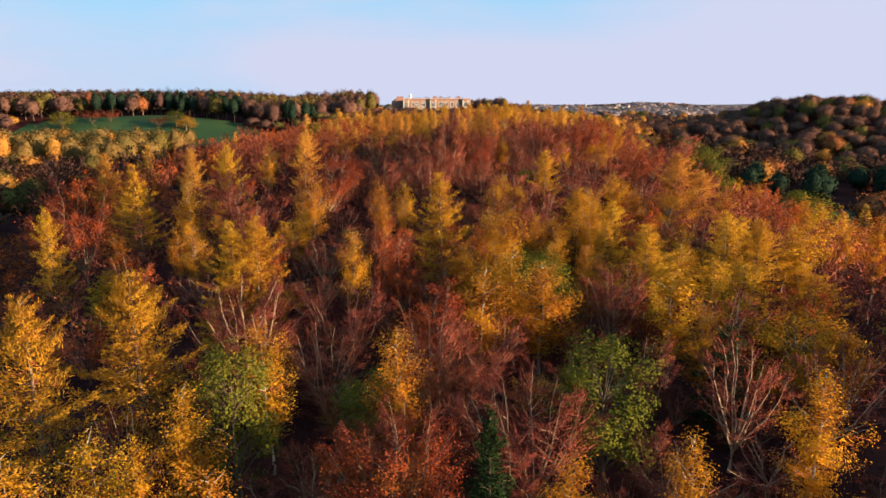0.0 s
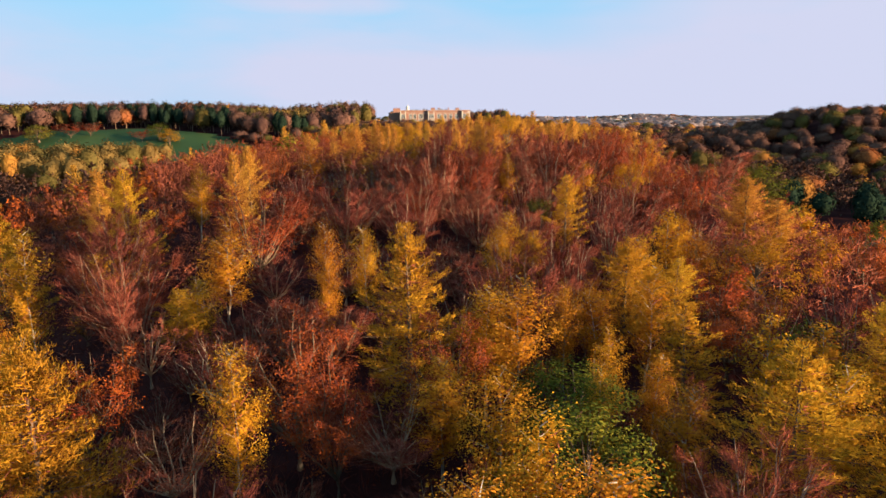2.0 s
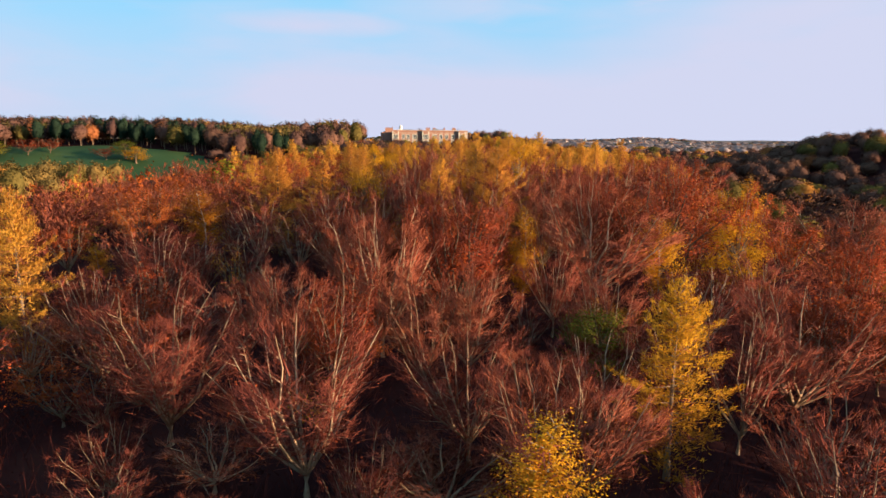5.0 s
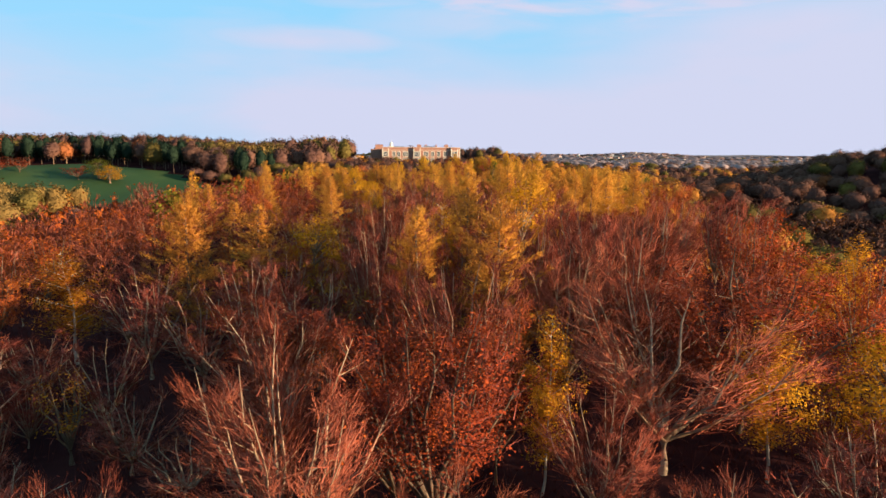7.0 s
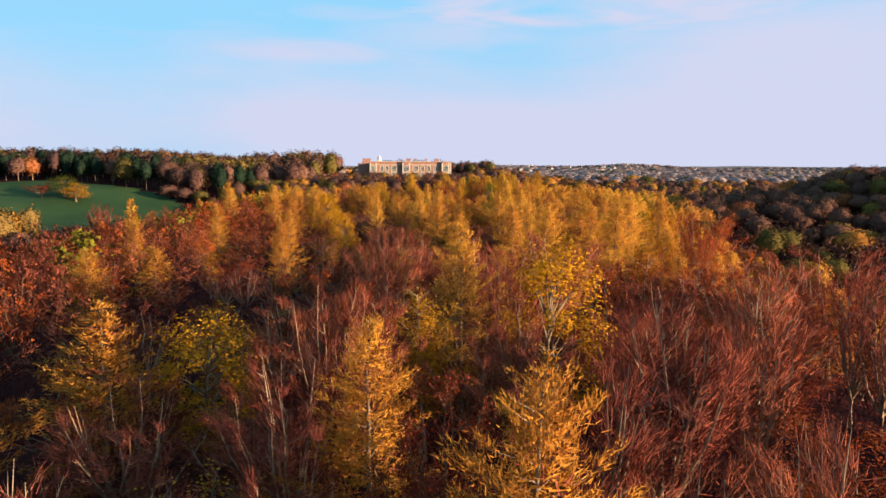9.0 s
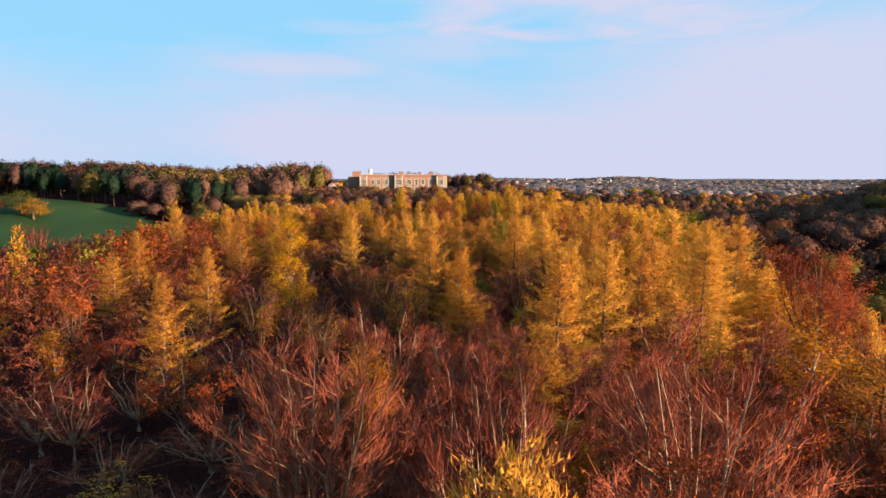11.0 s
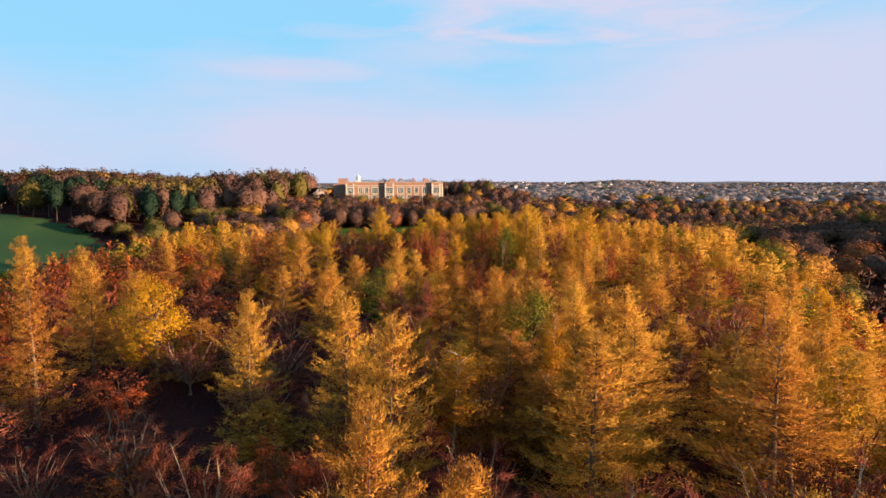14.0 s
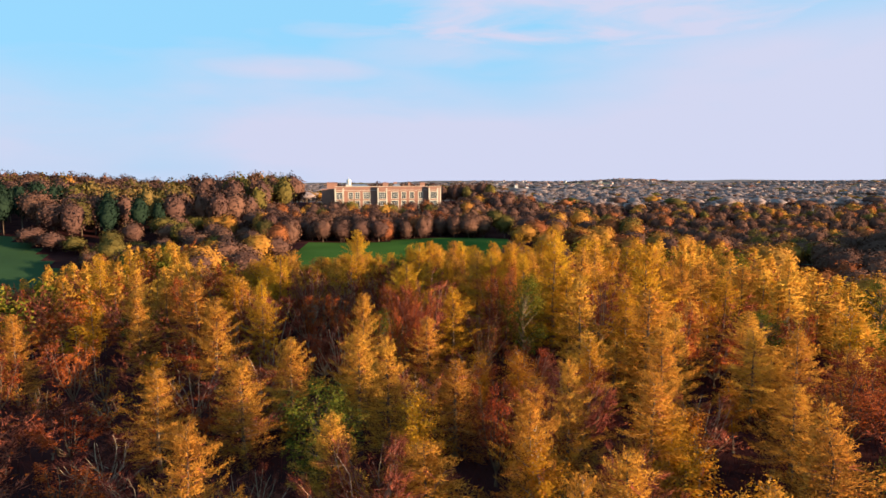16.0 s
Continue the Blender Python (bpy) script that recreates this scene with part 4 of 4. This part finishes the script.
for x, y in spots:
    if -75 < x < 100 and y < (368 if -30 < x < 58 else 394):
        continue
    if not inside_view(x, y) or open_ground(x, y) or in_house(x, y) or (x < -30 and y > HIDDEN_FROM) or y > 715:
        continue
    if -18 < x < 44 and y < 464:
        continue
    z = float(height(x, y)) - 1.9
    tall, radius = r.uniform(9, 14), r.uniform(4.4, 6.8)
    # Mostly dull brown west of x 60, which also stands for the shade there.
    weights = np.array((0.80, 0.03, 0.03, 0.14, 0)) if x < 60 else np.array((0.70, 0.10, 0.10, 0.10, 0))
    if x < -34 and y > 480:
        tall = r.uniform(17.5, 23)
        radius *= 1.25
        if x > -110 and y > 560:
            tall += 3
        if -85 < x < -28 and y > 560:
            tall += 3
    if abs(x - 8) < 60 and 462 < y < 566:           # belt of trees before the house
        tall, radius = r.uniform(10.5, 13.5), r.uniform(4.2, 5.6)
        weights = np.array((0.72, 0.12, 0.05, 0.11, 0))
    elif abs(x - 8) < 75 and y >= 655:
        tall = r.uniform(17, 19.5)
    if 118 < x < 390 and 240 < y < 470:             # eastern hill
        tall = r.uniform(9, 13)
        # Flank below x 200 kept browner to stand for shade, the crest more olive.
        weights = np.array((0.80, 0.06, 0.03, 0.11, 0)) if x < 200 else np.array((0.62, 0.04, 0.06, 0.28, 0))
    if 60 < x < 120 and 200 < y < 450:
        weights = np.array((0.34, 0.14, 0.32, 0.20, 0))
    if y > 384 and 44 < x < 110 and y < 440:        # golden grove beside the lawn
        weights = np.array((0.2, 0.15, 0.6, 0.05, 0))
        tall = r.uniform(9, 12.5)
    if -235 < x < -118 and 275 < y < 350:
        weights = np.array((0, 0.02, 0.13, 0.10, 0.75))
        tall = r.uniform(17, 22)
        radius *= 1.15
    if -100 < x < -28 and 394 < y < 500:            # trees west of the lawn
        weights = np.array((0.36, 0.03, 0.09, 0.52, 0))
        tall = r.uniform(9, 14)
    if -126 < x < -80 and 505 < y < 545:            # tall pale poplars
        weights = np.array((0.1, 0, 0, 0.1, 0.8))
        tall = r.uniform(21.5, 24.5)
    if ((-252 < x < -124 and 470 < y < 530 + 0.33 * (-115 - x) or -106 < x < -76 and 474 < y < 502) and r.uniform() < 0.74) or (88 < x < 150 and 184 < y < 214):
        pines.append(("pine", x, y, z, r.uniform(3.4, 5.2), r.uniform(18.5, 24) if x < 0 else r.uniform(12, 16)))
        continue
    look_name = FAR_LOOKS[int(r.choice(5, p=weights / weights.sum()))][0]
    shape = "far" if y < 500 and math.hypot(x, y - 150) < 400 else "mid"
    if look_name == "brown" and math.hypot(x - 10, y - 200) < 170:
        shape = "beech"
    groups[look_name].append((shape, x, y, z, radius, tall))
belt = scatter(-34, 52, 466, 500, 6.0, 45)
for x, y in belt[~open_ground(belt[:, 0], belt[:, 1])]:
    groups["brown" if r.uniform() < 0.9 else "copper"].append(("far", x, y, float(height(x, y)) - 2.6, r.uniform(3.2, 4.6), r.uniform(10.5, 14.0)))
for step, lo, hi, tall, seed in ((21, 780, 1500, 12, 51), (46, 1500, 3600, 12, 52)):
    spots = scatter(-hi * 0.9, hi * 0.95, 200, hi, step, seed)
    for x, y in spots:
        if y < lo or not inside_view(x, y) or np.sin(x / 170) * np.sin(y / 260) > 0.75:
            continue
        # Farther out, nearly all crowns take the haze-tinted grey.
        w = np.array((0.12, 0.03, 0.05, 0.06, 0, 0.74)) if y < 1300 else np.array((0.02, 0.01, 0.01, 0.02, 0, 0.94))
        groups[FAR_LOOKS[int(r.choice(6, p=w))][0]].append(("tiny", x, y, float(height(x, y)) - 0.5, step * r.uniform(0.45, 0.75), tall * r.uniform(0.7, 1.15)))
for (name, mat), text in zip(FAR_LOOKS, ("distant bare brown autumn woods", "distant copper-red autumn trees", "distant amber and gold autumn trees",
                                         "distant olive-green trees", "pale yellow-green willows beside the meadow", "bare woods on the far hills, tinted grey-mauve for haze")):
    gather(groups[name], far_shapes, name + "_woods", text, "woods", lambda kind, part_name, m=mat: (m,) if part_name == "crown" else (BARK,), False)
gather(pines, far_shapes, "pine_woods", "belt of dark green pines on the hillside", "woods", lambda kind, part_name: (PINE,) if part_name == "crown" else (BARK,), False)

# ---- the country house ----


def part(name, bm, mat, parent, label=""):
    """Links a bmesh as one mesh object under a thing or a part."""
    me = bpy.data.meshes.new(name)
    bm.to_mesh(me)
    bm.free()
    me.materials.append(mat)
    ob = new(name, me)
    ob.parent = parent
    return tagged(ob, label)


def box(bm, x0, x1, y0, y1, z0, z1, bevel=0.0):
    made = bmesh.ops.create_cube(bm, size=1.0, matrix=Matrix.Translation(((x0 + x1) / 2, (y0 + y1) / 2, (z0 + z1) / 2)) @ Matrix.Diagonal((x1 - x0, y1 - y0, z1 - z0, 1)))
    if bevel:
        edges = list({e for v in made["verts"] for e in v.link_edges})
        bmesh.ops.bevel(bm, geom=edges, offset=bevel, segments=1, affect="EDGES")
    return bm


def boxes(*rows):
    bm = bmesh.new()
    for row in rows:
        box(bm, *row)
    return bm


def gable(x0, x1, y0, y1, z0, rise):
    """Hipped roof over a rectangle."""
    bm = bmesh.new()
    d = (y1 - y0) / 2
    low = [bm.verts.new(p) for p in ((x0, y0, z0), (x1, y0, z0), (x1, y1, z0), (x0, y1, z0))]
    a, b = bm.verts.new((x0 + d, y0 + d, z0 + rise)), bm.verts.new((x1 - d, y0 + d, z0 + rise))
    for f in ((low[0], low[1], b, a), (low[1], low[2], b), (low[2], low[3], a, b), (low[3], low[0], a), low[::-1]):
        bm.faces.new(f)
    return bm


BASE, LONG, TALL = 31.2, 60.0, 17.0
house = tagged(new("country_house"), "large red-brick Jacobean country house with pale stone dressings", "house")
house.matrix_world = Matrix.Translation((-18.1, 583.7, BASE)) @ Matrix.Rotation(0.098, 4, "Z")
# local x runs along the front, y into the house, z up; window openings: x0, x1, y of the wall, z0, z1
FLOORS = ((1.4, 4.6), (6.0, 9.8), (11.2, 14.6))
SINGLE = (8.9, 12.6, 38.6, 43.2, 48.2)
windows = []
for z0, z1 in FLOORS:
    for cx in SINGLE:
        windows.append((cx - 1.05, cx + 1.05, 0.0, z0, z1))
    windows += [(16.0, 19.4, 0.0, z0, z1), (31.8, 35.2, 0.0, z0, z1), (24.2, 28.6, -2.2, z0, z1), (1.0, 4.2, -2.0, z0, z1), (53.6, 57.2, -2.0, z0, z1)]


def pierced(x0, x1, y0, y1, top, holes):
    """Wall slab along x with real openings: piers and bands round the holes."""
    bm = bmesh.new()
    xs = sorted({x0, x1, *[h[0] for h in holes], *[h[1] for h in holes]})
    zs = sorted({-3.0, top, *[h[3] for h in holes], *[h[4] for h in holes]})
    for a, b in zip(xs, xs[1:]):
        start = zs[0]
        for c, d in zip(zs, zs[1:]):
            cut = any(h[0] < (a + b) / 2 < h[1] and h[3] < (c + d) / 2 < h[4] for h in holes)
            if cut:
                if c > start:
                    box(bm, a, b, y0, y1, start, c)
                start = d
        if zs[-1] > start:
            box(bm, a, b, y0, y1, start, zs[-1])
    return bm


part("front_wall", pierced(5.3, 52.4, 0.0, 0.6, TALL, [w for w in windows if w[2] == 0.0]), BRICK, house)
part("bay", pierced(0.0, 5.2, -2.0, -1.4, TALL, [w for w in windows if w[1] < 5]), BRICK, house, "brick bay with tall stone-mullioned windows")
part("bay", pierced(52.5, 58.2, -2.0, -1.4, TALL, [w for w in windows if w[0] > 53]), BRICK, house, "brick bay with tall stone-mullioned windows")
part("porch_bay", pierced(23.6, 29.2, -2.2, -1.6, TALL, [w for w in windows if w[2] == -2.2]), BRICK, house, "brick porch bay with stone dressings")
part("side_wall", boxes((0, 0.6, -1.398, 13, -3, TALL), (4.6, 5.2, -1.398, 0.6, -3, TALL)), BRICK, house)
part("side_wall", boxes((52.5, 53.1, -1.398, 0.6, -3, TALL), (57.6, 58.2, -1.398, 0.0, -3, TALL), (58.203, 60.0, 0.0, 0.6, -3, TALL), (59.4, 60.0, 0.603, 13, -3, TALL)), BRICK, house)
part("porch_side", boxes((23.6, 24.1, -1.598, 0, -3, TALL), (28.7, 29.2, -1.598, 0, -3, TALL)), BRICK, house)
part("back_wall", boxes((0.6, 59.4, 12.4, 13.0, -3, TALL)), BRICK, house)
part("rear_wing", boxes((-7.5, -0.2, 13.6, 54, -3, TALL - 0.6)), BRICK, house, "rear wing of shaded red brick")
part("rear_wing", boxes((48.0, 60.0, 20, 54, -3, TALL - 0.4)), BRICK, house, "rear wing of red brick")
part("link_wing", boxes((-0.197, 12.0, 13.003, 54, -3, TALL - 0.8)), BRICK, house)
part("roof", boxes((0.6, 59.4, 0.6, 12.4, TALL - 1.3, TALL - 0.9), (0.6, 4.6, -1.4, 0.6, TALL - 1.3, TALL - 0.9), (53.1, 57.6, -1.4, 0.6, TALL - 1.3, TALL - 0.9),
                   (24.1, 28.7, -1.6, 0.6, TALL - 1.3, TALL - 0.9)), LEAD, house, "flat grey lead roof")
part("roof", gable(30.5, 40, 3.5, 11, TALL - 0.9, 3.2), LEAD, house, "low hipped grey roof")
part("roof", gable(4, 24, 24, 36, TALL - 0.4, 2.2), LEAD, house, "low hipped grey roof")
# stone bands, quoins and parapet
part("string_course", boxes((5.3, 23.5, -0.10, -0.003, 15.7, 15.9), (29.3, 52.4, -0.10, -0.003, 15.7, 15.9), (-0.1, 5.3, -2.10, -2.003, 15.7, 15.9),
                            (52.4, 58.3, -2.10, -2.003, 15.7, 15.9)), STONE, house)
for x, y in ((0.0, -2.0), (4.35, -2.0), (52.5, -2.0), (57.35, -2.0), (23.6, -2.2), (28.35, -2.2), (59.15, -0.01)):
    part("quoin", boxes(*[(x, x + (0.85 if j % 2 else 0.6), y - 0.08, y - 0.004, j * 0.6 - 1, j * 0.6 - 0.42) for j in range(30)]), STONE, house)
coping = bmesh.new()
wall_top = bmesh.new()
for a, b, y in ((5.3, 23.5, 0.0), (29.3, 52.4, 0.0), (0.0, 5.2, -2.0), (52.5, 58.2, -2.0), (23.6, 29.2, -2.2), (58.3, 60.0, 0.0)):
    box(wall_top, a, b, y, y + 0.5, TALL + 0.003, TALL + 0.9)
    box(coping, a, b, y - 0.06, y + 0.56, TALL + 0.903, TALL + 1.08)
part("parapet", wall_top, BRICK, house, "brick parapet")
part("coping", coping, STONE, house, "pale stone coping of the parapet")
for x0, x1, y, z0, z1 in windows:
    frame_ob = part("window", boxes((x0 - 0.4, x0, y - 0.1, y + 0.3, z0 - 0.3, z1 + 0.4), (x1, x1 + 0.4, y - 0.1, y + 0.3, z0 - 0.3, z1 + 0.4),
                                    (x0, x1, y - 0.1, y + 0.3, z1, z1 + 0.4), (x0, x1, y - 0.14, y + 0.3, z0 - 0.3, z0)), STONE, house)
    bars = [(x, x + 0.12, y + 0.12, y + 0.24, z0, z1) for x in np.linspace(x0, x1, 3 if x1 - x0 < 2.5 else 5)[1:-1] - 0.06]
    bars += [(x0, x1, y + 0.121, y + 0.241, z, z + 0.12) for z in np.linspace(z0, z1, 4)[1:-1]]
    part("mullion", boxes(*bars), WOODWORK, frame_ob)
    part("pane", boxes((x0, x1, y + 0.26, y + 0.28, z0, z1)), PANE, frame_ob)
for cx, cy, w, d in ((-1.5, 22, 6, 1.6), (28.9, 8, 3.2, 1.5), (35.5, 20, 2.0, 1.5), (50.3, 9, 3.0, 1.6), (44.0, 22, 1.0, 1.0)):
    stack = part("chimney", boxes((cx - w / 2, cx + w / 2, cy - d / 2, cy + d / 2, TALL - 1.5, TALL + 2.5), (cx - w / 2 - 0.15, cx + w / 2 + 0.15, cy - d / 2 - 0.15, cy + d / 2 + 0.15, TALL + 2.503, TALL + 2.75)),
                 BRICK, house, "broad brick chimney stack")
    pots = bmesh.new()
    for x in np.arange(cx - w / 2 + 0.3, cx + w / 2, 0.7):
        bmesh.ops.create_cone(pots, cap_ends=True, segments=8, radius1=0.2, radius2=0.15, depth=0.7, matrix=Matrix.Translation((x, cy, TALL + 3.05)))
    part("chimney_pot", pots, TILE, stack)
cupola = part("cupola", boxes((6.6, 10.0, 24.5, 27.9, TALL - 1, TALL + 1.3), (6.3, 10.3, 24.2, 28.2, TALL + 1.303, TALL + 1.6)), WOODWORK, house, "white-painted roof cupola")
drum = bmesh.new()
bmesh.ops.create_cone(drum, cap_ends=True, segments=8, radius1=1.35, radius2=1.35, depth=2.2, matrix=Matrix.Translation((8.3, 26.2, TALL + 2.7)))
bmesh.ops.create_uvsphere(drum, u_segments=12, v_segments=6, radius=1.4, matrix=Matrix.Translation((8.3, 26.2, TALL + 3.8)))
bmesh.ops.create_cone(drum, cap_ends=True, segments=6, radius1=0.12, radius2=0.02, depth=1.4, matrix=Matrix.Translation((8.3, 26.2, TALL + 5.7)))
part("lantern", drum, WOODWORK, cupola)

# ---- far town ----
first = None
r = np.random.default_rng(77)
n = 0
while n < 110:
    d, az = r.uniform(1700, 3300), radians(r.uniform(8, 38))
    x, y = 15 + d * math.sin(az), 150 + d * math.cos(az)
    n += 1
    m = Matrix.Translation((x, y, float(height(x, y)) + 5)) @ Matrix.Rotation(float(r.uniform(0, 3.1)), 4, "Z")
    s = float(r.uniform(0.6, 1.0))
    if first is None:
        first = tagged(new("house"), "small distant house with pale walls and tiled roof", "house", "houses of the far town")
        part("wall", boxes((-7, 7, -4.5, 4.5, -8, 5.5)), RENDERED, first)
        part("roof", gable(-7.4, 7.4, -4.9, 4.9, 5.51, 3.6), TILE, first)
        first.matrix_basis = m
    else:
        h = copy_thing(first, m)
        h.scale = (s, s, s)
